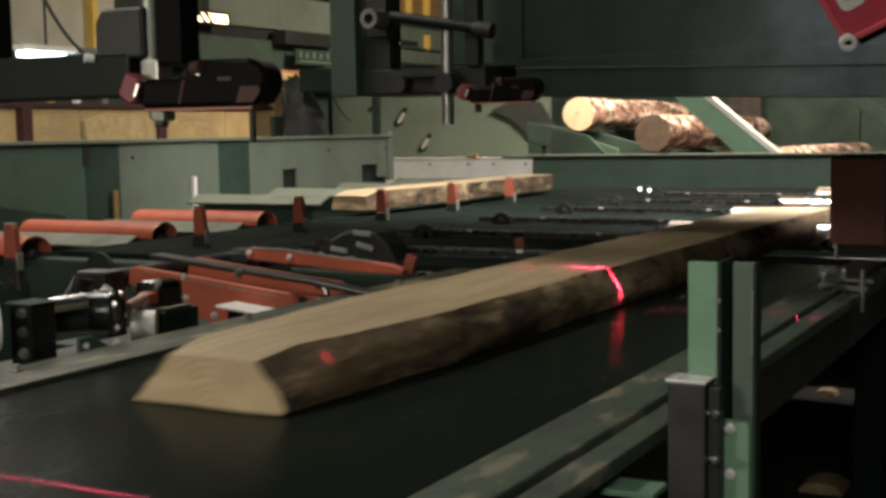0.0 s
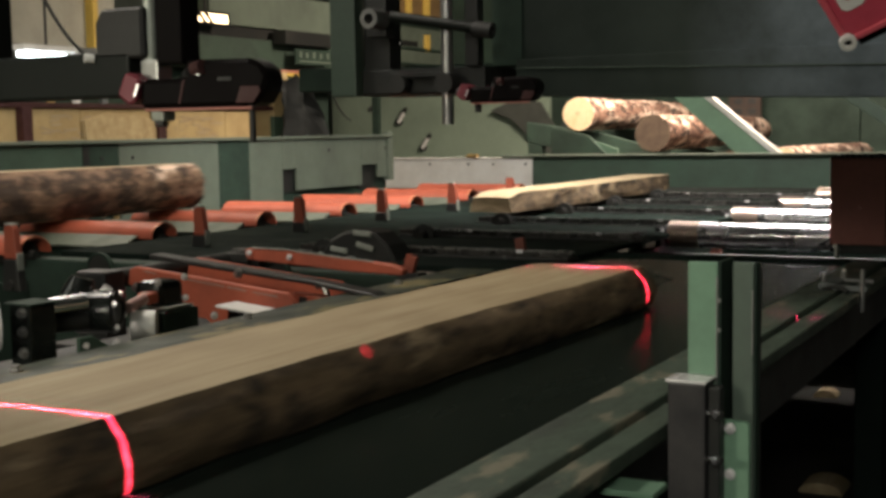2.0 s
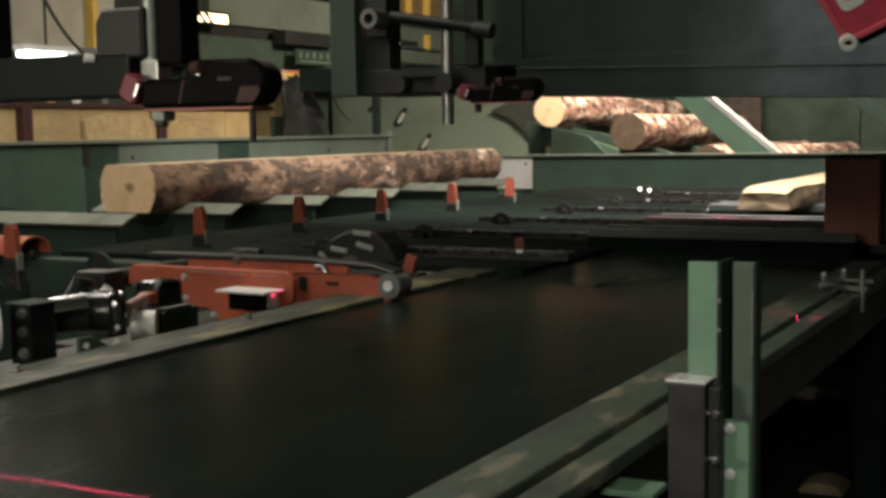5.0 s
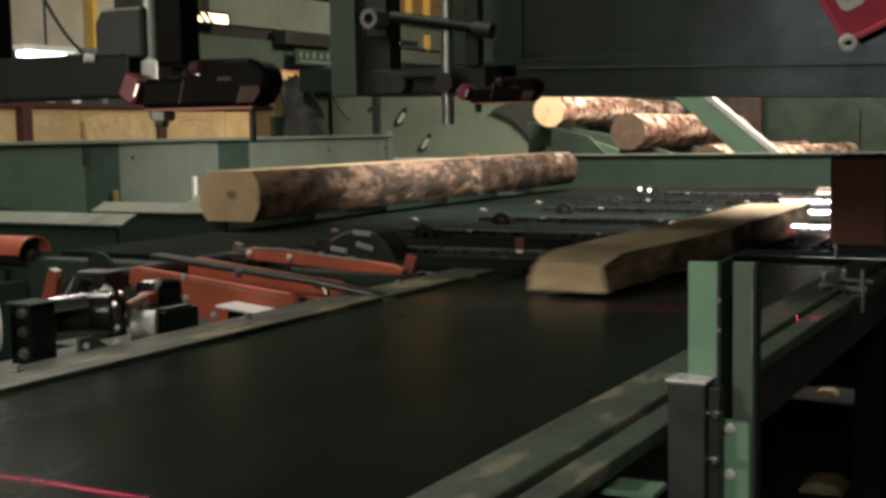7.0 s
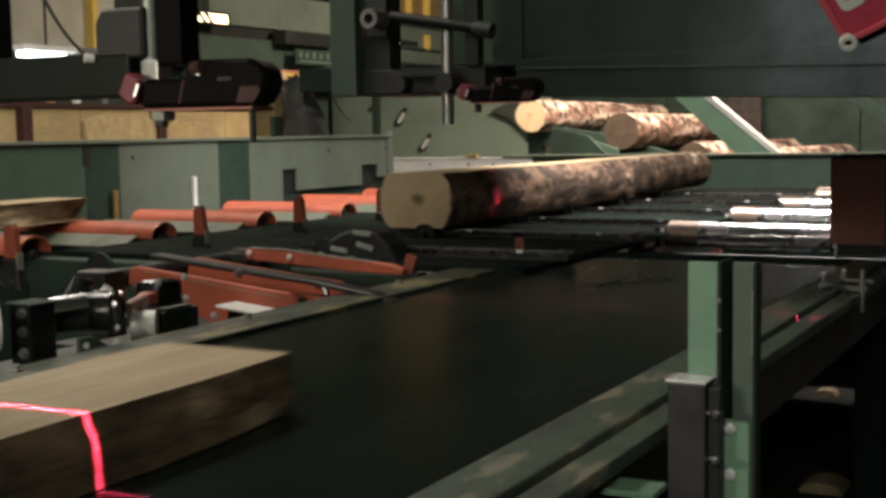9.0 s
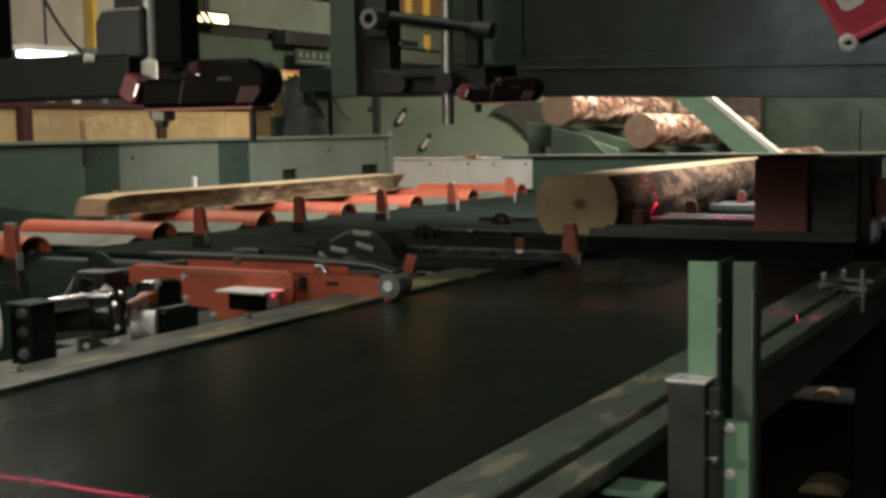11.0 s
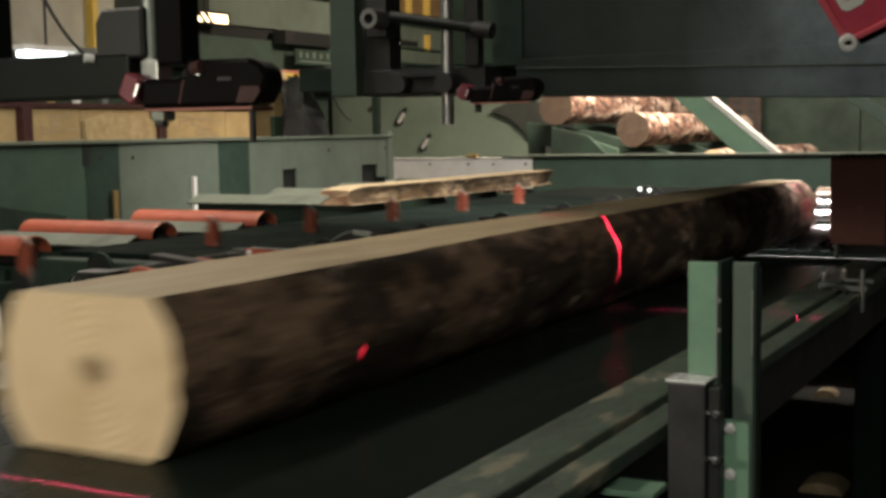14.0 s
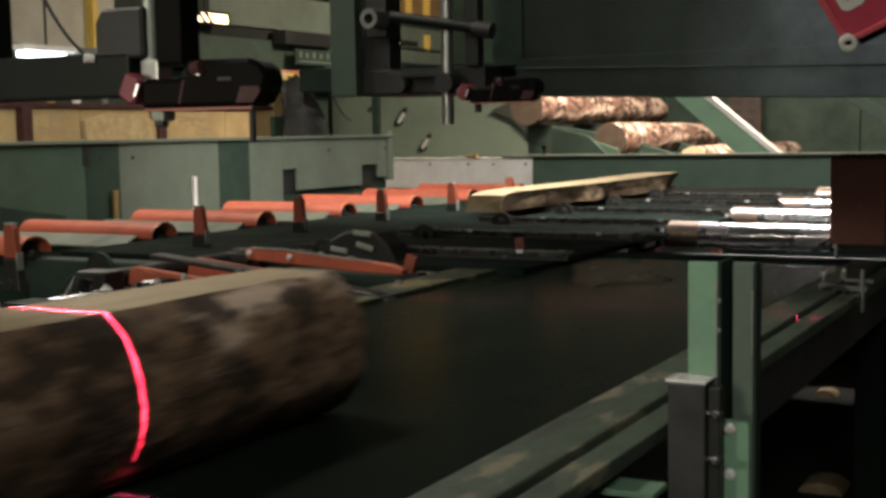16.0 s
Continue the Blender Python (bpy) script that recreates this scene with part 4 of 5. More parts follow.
MAROON_DARK = paint("dull_maroon_rubber", (0.05, 0.014, 0.013), (0.03, 0.010, 0.009), 0.6, 0, 0.5, 9.0)


def scanner_head(name, place, s, turn, label):
    """A camera head: red front housing with a bright trim, black ribbed body and cable gland. Runs along +x of its own space."""
    h = thing(name, (0, 0, 0), label, "scanner", "scanner heads")
    out = [(0.004, -0.014), (0.017, 0.017), (0.024, 0.020), (0.044, 0.010), (0.036, -0.024), (0.024, -0.030)]
    face = part("housing", slab_plate(out, "y", -0.035, 0.035, 0.004), RED_DIM, h, "red enamelled housing")
    part("trim", box((0.035, -0.037, -0.018), (0.0395, -0.034, 0.002), 0.001, turn=pose(0, 0, 0, 0, 20, 0)), BRIGHT, face)
    part("lens", rod((0.006, 0, -0.004), (-0.001, 0, -0.006), 0.012, n=20), BLACK, face, smooth=True)
    body = [(0.040, -0.035), (0.043, 0.008), (0.108, 0.008), (0.126, 0.027), (0.146, 0.034), (0.216, 0.034), (0.236, 0.026), (0.247, 0.008), (0.240, -0.014), (0.226, -0.035)]
    shell = part("body", slab_plate(body, "y", -0.033, 0.033, 0.007), HEAD_BLACK, h)
    part("end_cap", slab_plate([(0.196, -0.030), (0.204, -0.006), (0.232, -0.006), (0.236, -0.014), (0.224, -0.030)], "y", -0.0352, -0.032, 0.001), MAROON_DARK, shell, "dull maroon end cap")
    part("seam", box((0.108, -0.0345, -0.030), (0.112, -0.032, 0.006), 0.0008, turn=pose(0, 0, 0, 0, 14, 0)), MAROON_DARK, shell)
    part("name_plate", box((0.168, -0.0345, 0.002), (0.190, -0.0325, 0.008), 0.0008), GREY_DIM, shell, "small worn type plate")
    part("gland", rod((0.128, -0.026, 0.020), (0.146, -0.034, 0.024), 0.011, n=16), MAROON_DARK, h, "dull red cable gland", True)
    part("gland", rod((0.112, -0.020, 0.012), (0.124, -0.030, 0.016), 0.008, n=16), GREY_DIM, h, smooth=True)
    part("tag", rod((0.138, -0.030, 0.014), (0.138, -0.037, 0.014), 0.003, n=12), STEEL, h, smooth=True)
    part("stud", box((0.05, -0.01, -0.062), (0.066, 0.008, -0.034), 0.003), GREY_DIM, h)
    part("plug", rod((0.110, -0.01, 0.014), (0.120, -0.012, 0.032), 0.009, n=14), HEAD_BLACK, h, smooth=True)
    part("trim_line", box((0.05, -0.036, -0.039), (0.222, -0.03, -0.0355), 0.001), MAROON, h)
    h.matrix_basis = Matrix.Translation(place) @ turn @ Matrix.Scale(s, 4)
    return h


portal()
scanner_head("laser_scanner", (-1.568, 3.02, 1.528), 0.95, pose(0, 0, 0, 0, 0, 6).to_3x3().to_4x4(), "red and black laser scanner head on the portal")
scanner_head("laser_scanner", (-1.181, 1.30, 1.488), 0.895, pose(0, 0, 0, 0, 0, 12).to_3x3().to_4x4(), "red and black laser scanner head near the belt")


def near_scanner_frame():
    f = thing("scanner_stand", (-1.25, 1.3, 1.5), "dark steel frame holding a laser scanner head", "frame")
    part("cross_bar", box((-1.75, 1.30, 1.474), (-1.175, 1.36, 1.535), 0.004), BLUE_BLACK, f)
    part("hanger", box((-1.75, 1.30, 1.535), (-1.452, 1.36, 2.6), 0.004), BLUE_BLACK, f)
    part("motor_box", slab_plate([(-1.235, 1.525), (-1.235, 1.575), (-1.222, 1.593), (-1.15, 1.593), (-1.15, 1.525)], "y", 1.30, 1.37, 0.004), GREY_DIM, f, "grey motor box")
    part("slide_rod", rod((-1.152, 1.32, 1.52), (-1.152, 1.32, 2.6), 0.0095, n=20), PLATE, f, "bright slide rod", True)
    part("slide_block", box((-1.128, 1.30, 1.515), (-1.084, 1.34, 2.6), 0.004), HEAD_BLACK, f)
    part("clamp", box((-1.155, 1.30, 1.490), (-1.125, 1.33, 1.522), 0.003), STEEL, f)
    part("drop_rod", rod((-0.987, 1.32, 1.41), (-0.987, 1.32, 1.465), 0.0045, n=10), BLACK, f, smooth=True)
    part("lower_block", box((-1.14, 1.30, 1.440), (-1.118, 1.325, 1.462), 0.003), PLATE, f)
    part("upper_beam", box((-1.75, 1.28, 2.6), (0.4, 1.42, 2.72), 0.006), BLUE_BLACK, f)
    part("post", box((0.4, 1.25, 0.0), (0.52, 1.45, 2.72), 0.006), BLUE_BLACK, f)
    cable = [(-1.338 + 0.1 * u, 1.295, 1.645 - 0.185 * u + 0.068 * u * u) for u in [i / 9 for i in range(10)]]
    part("cable", pipe(cable, 0.0025, n=8), BLACK, f, "thin black cable", True)
    part("cable_plug", rod((-1.245, 1.29, 1.528), (-1.237, 1.30, 1.527), 0.006, n=12), WHITE, f, smooth=True)


near_scanner_frame()


def red_panel():
    """The corner of a tilted red camera housing with a ring bolt and a white mark."""
    c = thing("camera_housing", (-0.424, 2.297, 1.567), "red enamelled camera housing tilted over the belt", "housing")
    side, up, ahead = Vector((0.881, 0.472, -0.017)), Vector((-0.029, 0.09, 0.995)), Vector((-0.472, 0.877, -0.093))
    a = (0.8988 * side + 0.438 * up - 0.535 * ahead).normalized()
    n = a.cross(-0.6756 * side + 0.737 * up - 0.535 * ahead).normalized()
    m = Matrix.Translation((-0.424, 2.297, 1.567)) @ Matrix((a, -n, n.cross(a))).transposed().to_4x4()

    def put(bm):
        bmesh.ops.transform(bm, matrix=m, verts=bm.verts)
        return bm
    part("shell", put(box((-0.004, 0.0, -0.004), (0.24, 0.10, 0.22), 0.004)), RED_FACE, c)
    part("edge_trim", put(box((-0.006, -0.005, -0.006), (0.24, 0.002, 0.004), 0.002)), RED_PALE, c)
    part("edge_trim", put(box((-0.006, -0.005, 0.0045), (0.005, 0.002, 0.22), 0.002)), RED_PALE, c)
    part("ring_bolt", put(tube((0.002, -0.016, 0.002), (0.002, -0.004, 0.002), 0.0145, 0.0075)), WHITE, c, "bright ring bolt", True)
    part("bolt_recess", put(rod((0.002, -0.009, 0.002), (0.002, -0.0052, 0.002), 0.0076, n=16)), HEAD_BLACK, c, smooth=True)
    mark = put(slab_plate([(0.019, 0.062), (0.024, 0.055), (0.030, 0.053), (0.052, 0.053), (0.059, 0.056), (0.062, 0.063), (0.062, 0.13), (0.019, 0.13)], "y", -0.002, 0.001, 0.0005))
    part("white_mark", mark, WHITE, c, "plain white mark")
    part("mark_inset", put(box((0.034, -0.004, 0.074), (0.046, -0.0022, 0.090), 0.001)), RED, c)
    # Black block put in for the shadow along the housing's underside.
    part("under_block", put(box((0.012, 0.02, -0.035), (0.24, 0.09, -0.006), 0.004)), HEAD_BLACK, c)
    part("arm", box((-0.36, 2.44, 1.72), (-0.30, 2.50, 2.66), 0.004), BLUE_BLACK, c)
    part("arm", box((-0.36, 2.44, 2.66), (-0.30, 4.0, 2.72), 0.004), BLUE_BLACK, c)


RED_PALE = paint("worn_red_edge", (0.60, 0.10, 0.13), (0.40, 0.06, 0.08), 0.4, 0, 0.4, 9.0)
RED_FACE = paint("light_red_enamel", (0.50, 0.065, 0.10), (0.36, 0.045, 0.07), 0.4, 0, 0.3, 6.0)
red_panel()


# ---- machinery and log deck behind ----
GREEN_LIGHT = paint("light_green_paint", (0.20, 0.25, 0.19), (0.11, 0.14, 0.105), 0.5, 0, 0.5, 1.4)


def housing():
    h = thing("machine_housing", (-5.9, 11.2, 0), "pale green painted machine housing with two levers", "machine")
    part("front_panel", box((-7.2, 11.0, 0.3), (-4.75, 11.06, 1.95), 0.006), GREEN_LIGHT, h)
    part("side_panel", box((-7.2, 11.065, 0.0), (-7.14, 11.4, 1.95), 0.006), GREEN, h)
    part("top_panel", box((-7.2, 11.0, 1.95), (-4.75, 11.4, 2.0), 0.006), GREEN_PALE, h)
    for x, z in ((-6.33, 1.57), (-6.06, 1.31)):
        lever = part("lever", rod((x - 0.05, 10.96, z - 0.05), (x + 0.03, 10.93, z + 0.05), 0.02, n=14), WHITE, h, "bright lever", True)
        part("grip", rod((x + 0.03, 10.93, z + 0.05), (x + 0.06, 10.92, z + 0.085), 0.02, n=14), BLACK, lever, smooth=True)
        part("boss", rod((x - 0.05, 10.95, z - 0.05), (x - 0.05, 11.0, z - 0.05), 0.03, n=16), BLACK, lever, smooth=True)
    part("stud", bolt((-6.72, 11.0, 1.66), (0, -1, 0), 0.02), STEEL, h, smooth=True)
    part("recess", box((-4.745, 11.02, 1.1), (-4.55, 11.1, 1.42), 0.003), BLACK, h)
    s = 1.473
    for o in [q for q in h.children] + [q for o in h.children for q in o.children]:
        o.data.transform(Matrix.Translation(Vector((0, 0, 1.42 * (1 - s))) - ORIGIN[h]) @ Matrix.Scale(s, 4) @ Matrix.Translation(ORIGIN[h]))
    part("plinth", box((-10.5, 16.3, 0.0), (-7.1, 16.7, 0.9), 0.006), GREEN_DARK, h)


housing()


def brace():
    b = thing("diagonal_brace", (-2.9, 10.6, 0), "pale green diagonal steel brace", "brace")
    # Lower flat takes a brighter green, with the light on it painted in.
    part("flat", slab_plate([(-3.42, 1.71), (-3.17, 1.71), (-2.50, 1.165), (-2.82, 1.165)], "y", 10.56, 10.60, 0.004), GREEN_POST, b)
    part("flat", slab_plate([(-4.3, 2.37), (-4.05, 2.37), (-3.17, 1.713), (-3.42, 1.713)], "y", 10.56, 10.60, 0.004), GREEN, b)
    # White flange: the light along this edge is put into its paint.
    part("lit_edge", slab_plate([(-3.17, 1.72), (-3.10, 1.72), (-2.43, 1.165), (-2.50, 1.165)], "y", 10.50, 10.62, 0.003), WHITE, b, "brace flange painted pale for the light on it")
    part("foot", box((-2.9, 10.5, 1.195 - 0.02), (-2.4, 10.62, 1.195 - 0.008), 0.002), GREEN_DARK, b)
    part("leg", box((-2.75, 10.5, 0), (-2.6, 10.62, 1.165), 0.005), GREEN_DARK, b)
    r = thing("roof_brace", (-1.6, 10.6, 0), "dark green diagonal steel brace", "brace")
    part("flat", slab_plate([(-2.12, 1.74), (-1.96, 1.74), (-1.1, 1.18), (-1.3, 1.18)], "y", 10.56, 10.60, 0.004), GREEN, r)
    part("leg", box((-1.3, 10.5, 0), (-1.1, 10.62, 1.18), 0.005), GREEN_DARK, r)


brace()


GREY_PALE = paint("dusty_grey_steel", (0.062, 0.066, 0.056), (0.03, 0.032, 0.028), 0.6, 0.1, 0.6, 3.0)
GREY_BLUE = paint("bluish_grey_steel", (0.040, 0.044, 0.046), (0.02, 0.022, 0.022), 0.55, 0.1, 0.6, 3.0)
RUST = paint("rusty_plate", (0.055, 0.038, 0.03), (0.03, 0.02, 0.017), 0.8, 0, 0.6, 5.0)


def log_deck():
    d = thing("log_deck", (-4.2, 14, 0), "inclined steel log deck rising towards the saw line", "log deck")
    for y in (12.3, 13.6, 15.2):
        part("skid", slab_plate([(-5.55, 1.50), (-5.2, 1.45), (-4.74, 1.38), (-3.9, 1.15), (-3.2, 0.85), (-1.6, 0.50), (-1.6, 0.30), (-5.55, 1.30)], "y", y - 0.06, y + 0.06, 0.004), GREEN_DARK, d)
    for x, z in ((-5.46, 1.31), (-1.8, 0.33)):
        for y in (12.3, 15.2):
            part("leg", box((x - 0.08, y - 0.055, 0), (x + 0.08, y + 0.055, z), 0.005), GREEN_DARK, d)
    bm = slab_plate([(-4.6, 1.10), (-4.6, 1.30), (-4.35, 1.22), (-4.35, 1.02)], "y", 11.75, 11.80, 0.003)
    part("step_plate", bm, GREEN, d)
    part("side_sheet", slab_plate([(-4.95, 1.45), (-4.55, 1.35), (-4.2, 1.0), (-4.95, 1.0)], "y", 11.5, 11.54, 0.004), GREEN_DARK, d)
    part("trough", slab_plate([(-6.86, 0.74), (-6.78, 0.58), (-6.38, 0.58), (-6.34, 0.64), (-6.34, 0.50), (-6.86, 0.50)], "y", 11.7, 16.1, 0.004), GREEN_DARK, d)
    for y, m, out in ((16.06, GREY_PALE, [(-7.85, 1.70), (-7.56, 1.81), (-7.08, 1.81), (-6.81, 1.39), (-6.83, 0.97), (-7.21, 1.29), (-7.52, 1.57)]),
                      (16.10, GREY_BLUE, [(-6.78, 1.50), (-6.40, 1.66), (-5.80, 1.00), (-6.60, 1.00)]),
                      (16.10, GREY_BLUE, [(-6.18, 1.70), (-5.95, 1.74), (-5.22, 1.00), (-5.70, 1.00)])):
        plate = part("step_plate", slab_plate(out, "y", y, y + 0.04, 0.004), m, d, "grey steel step plate")
        low = min(out, key=lambda q: q[1])
        part("plate_foot", box((low[0] - 0.02, y + 0.005, 0.0), (low[0] + 0.06, y + 0.035, low[1] + 0.05), 0.002), GREEN_DARK, plate)
    w = thing("deck_wall", (-1.5, 17, 0), "dark green sheet steel wall behind the logs", "wall", kind="structure")
    part("sheet", box((-9.0, 17.0, 0.0), (4.0, 17.06, 3.6), 0.004), GREEN_DARK, w)
    for x in (-5.6, -3.0, -0.4, 2.0):
        part("rib", box((x - 0.05, 16.93, 0.0), (x + 0.05, 17.0, 3.6), 0.004), GREEN_DARK, w)
    g = thing("perforated_plate", (-4.2, 16.5, 1.5), "brown perforated steel plate standing behind the logs", "plate")
    part("plate", box((-4.55, 16.5, 0.0), (-4.12, 16.54, 2.2), 0.004), RUST, g)
    for k in range(6):
        for x in (-4.42, -4.24):
            part("hole", box((x - 0.05, 16.492, 1.32 + 0.13 * k), (x + 0.05, 16.499, 1.39 + 0.13 * k), 0.003), BLACK, g)


log_deck()


# ---- store behind the guard wall ----
def store():
    w = thing("plywood_partition", (-7.5, 8.0, 0), "plywood partition with timber posts lit warm yellow", "partition")
    for a, b in ((4.6, 6.5), (6.505, 7.7), (7.705, 8.75), (8.755, 9.6), (9.605, 10.325)):
        part("sheet", box((-7.53, a, 0.6), (-7.50, b, 1.66), 0.003), PLY, w)
    part("top_rail", box((-7.54, 4.6, 1.66), (-7.46, 10.325, 1.70), 0.004), MAROON_DARK, w, "reddish top rail")
    for y, half, top in ((6.5, 0.05, 1.72), (7.06, 0.05, 1.66), (8.62, 0.05, 1.72)):
        part("post", box((-7.50, y - half, 0.0), (-7.42, y + half, top), 0.004), MAROON_DARK, w)
    part("lower_board", box((-7.54, 10.33, 0.0), (-7.46, 10.58, 1.595), 0.003), GREEN, w, "green painted board")
    part("end_board", box((-7.54, 10.33, 1.60), (-7.46, 10.58, 2.05), 0.003), PLY_PALE, w, "pale bare board")
    part("corner_board", slab_plate([(10.17, 1.702), (10.325, 1.702), (10.325, 1.90), (10.28, 1.84)], "x", -7.53, -7.50, 0.003), PLY_PALE, w, "pale bare board")
    bm = bmesh.new()
    rnd = random.Random(4)
    for k in range(220):
        y = 7.3 + rnd.random() * 2.2 if k > 60 else 7.75 + rnd.random() * 0.9
        z = 1.38 + rnd.random() * 0.22
        s = 0.008 + rnd.random() ** 3 * 0.07
        box((-7.4995, y - s, z - 0.004 - s * 0.08), (-7.496 + rnd.random() * 0.002, y + s, z + 0.004 + s * 0.08), 0.001, bm, turn=pose(0, 0, 0, rnd.random() * 24 - 12, 0, 0))
    tagged(part("wood_shavings", bm, SAWN, w, "pale shavings clinging to the boards"), kind="stuff")
    s = thing("bark_board", (-7.44, 8.1, 1.2), "ragged pale offcut leaning on the partition", "board")
    part("board", slab_plate([(7.72, 1.36), (7.70, 1.56), (7.95, 1.62), (8.4, 1.60), (8.72, 1.50), (8.60, 1.38), (8.2, 1.34)], "x", -7.48, -7.455, 0.004), PLY_PALE, s)
    c = thing("wall_cabinet", (-8.6, 8.0, 2.0), "white steel cabinet with a pale frame", "cabinet")
    part("back", box((-8.70, 7.5, 2.02), (-8.65, 9.4, 3.2), 0.004), WHITE_DULL, c)
    part("frame", box((-8.65, 7.5, 1.95), (-8.45, 7.85, 3.2), 0.006), GREEN_PALE, c)
    part("shelf", box((-8.65, 7.86, 2.05), (-8.45, 9.35, 2.25), 0.006), GREY, c)
    part("edge", box((-8.65, 9.0, 2.27), (-8.55, 9.07, 3.2), 0.004), YELLOW, c, "yellow upright")
    part("stand", box((-8.70, 7.6, 0.0), (-8.5, 9.3, 1.95), 0.006), GREEN_DARK, c)
    b = thing("overhead_duct", (-8.2, 11, 2.4), "pale green steel duct below the roof", "duct")
    part("duct", box((-8.6, 10.3, 2.57), (-8.2, 12.9, 2.95), 0.01), GREEN_PALE, b)
    part("lower_duct", box((-8.5, 9.9, 2.12), (-8.2, 12.9, 2.44), 0.01), GREEN_SHADED, b)
    # Black block put in for the shade between the two ducts.
    part("shadow_gap", box((-8.45, 9.9, 2.44), (-8.25, 12.9, 2.57), 0.004), BLACK, b)
    part("vent_box", box((-8.18, 11.35, 2.40), (-8.0, 12.4, 2.55), 0.006), BLACK, b)
    part("stripe", box((-8.04, 11.24, 2.05), (-8.0, 12.3, 2.085), 0.003), YELLOW, b, "warm yellow ledge")
    part("stripe", box((-8.04, 11.24, 2.092), (-8.0, 12.3, 2.115), 0.003), MAROON, b, "reddish ledge")
    for z in (2.10,):
        part("tray", box((-8.4, 10.6, z - 0.1), (-8.05, 12.9, z - 0.06), 0.004), GREEN_PALE, b)
    part("lower_wall", box((-8.6, 9.9, 0.0), (-8.5, 12.9, 2.12), 0.004), GREEN_DARK, b)
    g = thing("warning_sign", (-8.0, 12.6, 2.2), "dark sign with two rows of worn pale lettering", "sign")
    part("board", box((-8.04, 11.55, 2.19), (-8.02, 12.35, 2.36), 0.002), GREEN_DARK, g)
    part("hanger", box((-8.20, 11.9, 2.25), (-8.04, 11.95, 2.29), 0.002), BLACK, g)
    for k, (y, dz) in enumerate(((11.62, 0.07), (11.74, 0.06), (11.88, 0.07), (12.02, 0.06), (12.16, 0.07))):
        part("bar", box((-8.018, y, 2.265), (-8.014, y + 0.05, 2.265 + dz), 0.001), GREEN_PALE, g)
    part("bar", box((-8.018, 11.62, 2.215), (-8.014, 12.25, 2.235), 0.001), GREEN_PALE, g)
    t = thing("tarpaulin", (-7.2, 10.9, 1.4), "black crumpled tarpaulin hanging over a machine", "tarpaulin")
    bm = bmesh.new()
    rnd = random.Random(9)
    rows = []
    for i in range(12):
        row = []
        for j in range(14):
            u, v = i / 11, j / 13
            y = 10.10 + u * (0.45 + 0.62 * v)
            z = 1.98 - 0.03 * u - v * 0.70 - 0.06 * math.sin(u * 7)
            row.append(bm.verts.new((-7.25 + 0.07 * math.sin(u * 14 + v * 3) + 0.03 * rnd.random(), y, z)))
        rows.append(row)
    for i in range(11):
        for j in range(13):
            bm.faces.new((rows[i][j], rows[i + 1][j], rows[i + 1][j + 1], rows[i][j + 1]))
    bmesh.ops.solidify(bm, geom=bm.faces[:], thickness=0.012)
    part("sheet", bm, CLOTH, t, smooth=True, auto=60)
    part("rope", pipe([(-7.2, 10.95 + 0.05 * i, 1.9 - 0.075 * i + 0.004 * i * i) for i in range(9)], 0.009), GREY_DIM, t, "grey rope", True)
    part("rack", box((-7.45, 10.60, 0.0), (-7.35, 11.4, 1.35), 0.006), GREEN_DARK, t)


def store_rack():
    r = thing("storage_rack", (-9.0, 16.2, 0), "pale green panelled rack with yellow uprights", "rack")
    part("back", box((-9.10, 15.0, 2.36), (-9.05, 16.98, 3.12), 0.004), GREEN_PALE, r)
    part("stand", box((-9.10, 14.9, 0.0), (-9.0, 14.98, 5.5), 0.004), GREEN_DARK, r)
    part("board", box((-9.10, 15.0, 3.122), (-9.06, 16.98, 5.5), 0.004), PLY_DARK, r)
    for a, b, lo, hi in ((15.79, 15.91, 3.09, 5.5), (16.31, 16.45, 3.11, 5.5), (16.33, 16.44, 2.60, 2.84)):
        part("upright", box((-9.05, a, lo), (-9.0, b, hi), 0.004), YELLOW, r, "yellow upright")
    part("slot", box((-9.05, 15.60, 2.655), (-9.02, 16.10, 2.73), 0.004), BLACK, r)
    for z in (2.40, 2.62, 2.95):
        part("ledge", box((-9.05, 15.0, z - 0.015), (-9.0, 16.98, z + 0.015), 0.003), GREEN_DARK, r)


PLY_DARK = paint("brown_board", (0.22, 0.14, 0.06), (0.12, 0.07, 0.03), 0.6, 0, 0.6, 2.4)
store_rack()


def paint_tin(y, r, h, m, label):
    t = thing("tin", (-7.5, y, 1.70), label, "tin", "tins on the partition")
    part("can", rod((-7.5, y, 1.70), (-7.5, y, 1.70 + h), r, n=20), m, t, smooth=True)
    part("lid", rod((-7.5, y, 1.70 + h), (-7.5, y, 1.708 + h), r * 0.92, n=20), STEEL, t, smooth=True)


paint_tin(7.38, 0.036, 0.09, BRASS, "dull yellow tin standing on the partition rail")
paint_tin(7.66, 0.036, 0.10, WHITE, "white tin standing on the partition rail")
paint_tin(7.98, 0.036, 0.08, GREY, "grey tin standing on the partition rail")

PLY_PALE = paint("pale_board", (0.50, 0.39, 0.21), (0.30, 0.20, 0.09), 0.6, 0, 0.7, 14.0)
store()


def tube_lamp(name, a, b, label):
    l = thing(name, a, label, "lamp", "tube lamps")
    a, b = Vector(a), Vector(b)
    part("tube", rod(a, b, 0.019, n=14), TUBE, l, "glowing white tube", True)
    part("reflector", box((a.x - 0.06, min(a.y, b.y), a.z + 0.03), (a.x + 0.06, max(a.y, b.y), a.z + 0.07), 0.004), WHITE, l)
    part("stem", rod((a.x, (a.y + b.y) / 2, a.z + 0.07), (a.x, (a.y + b.y) / 2, 5.6), 0.01, n=8), BLACK, l)
    return l


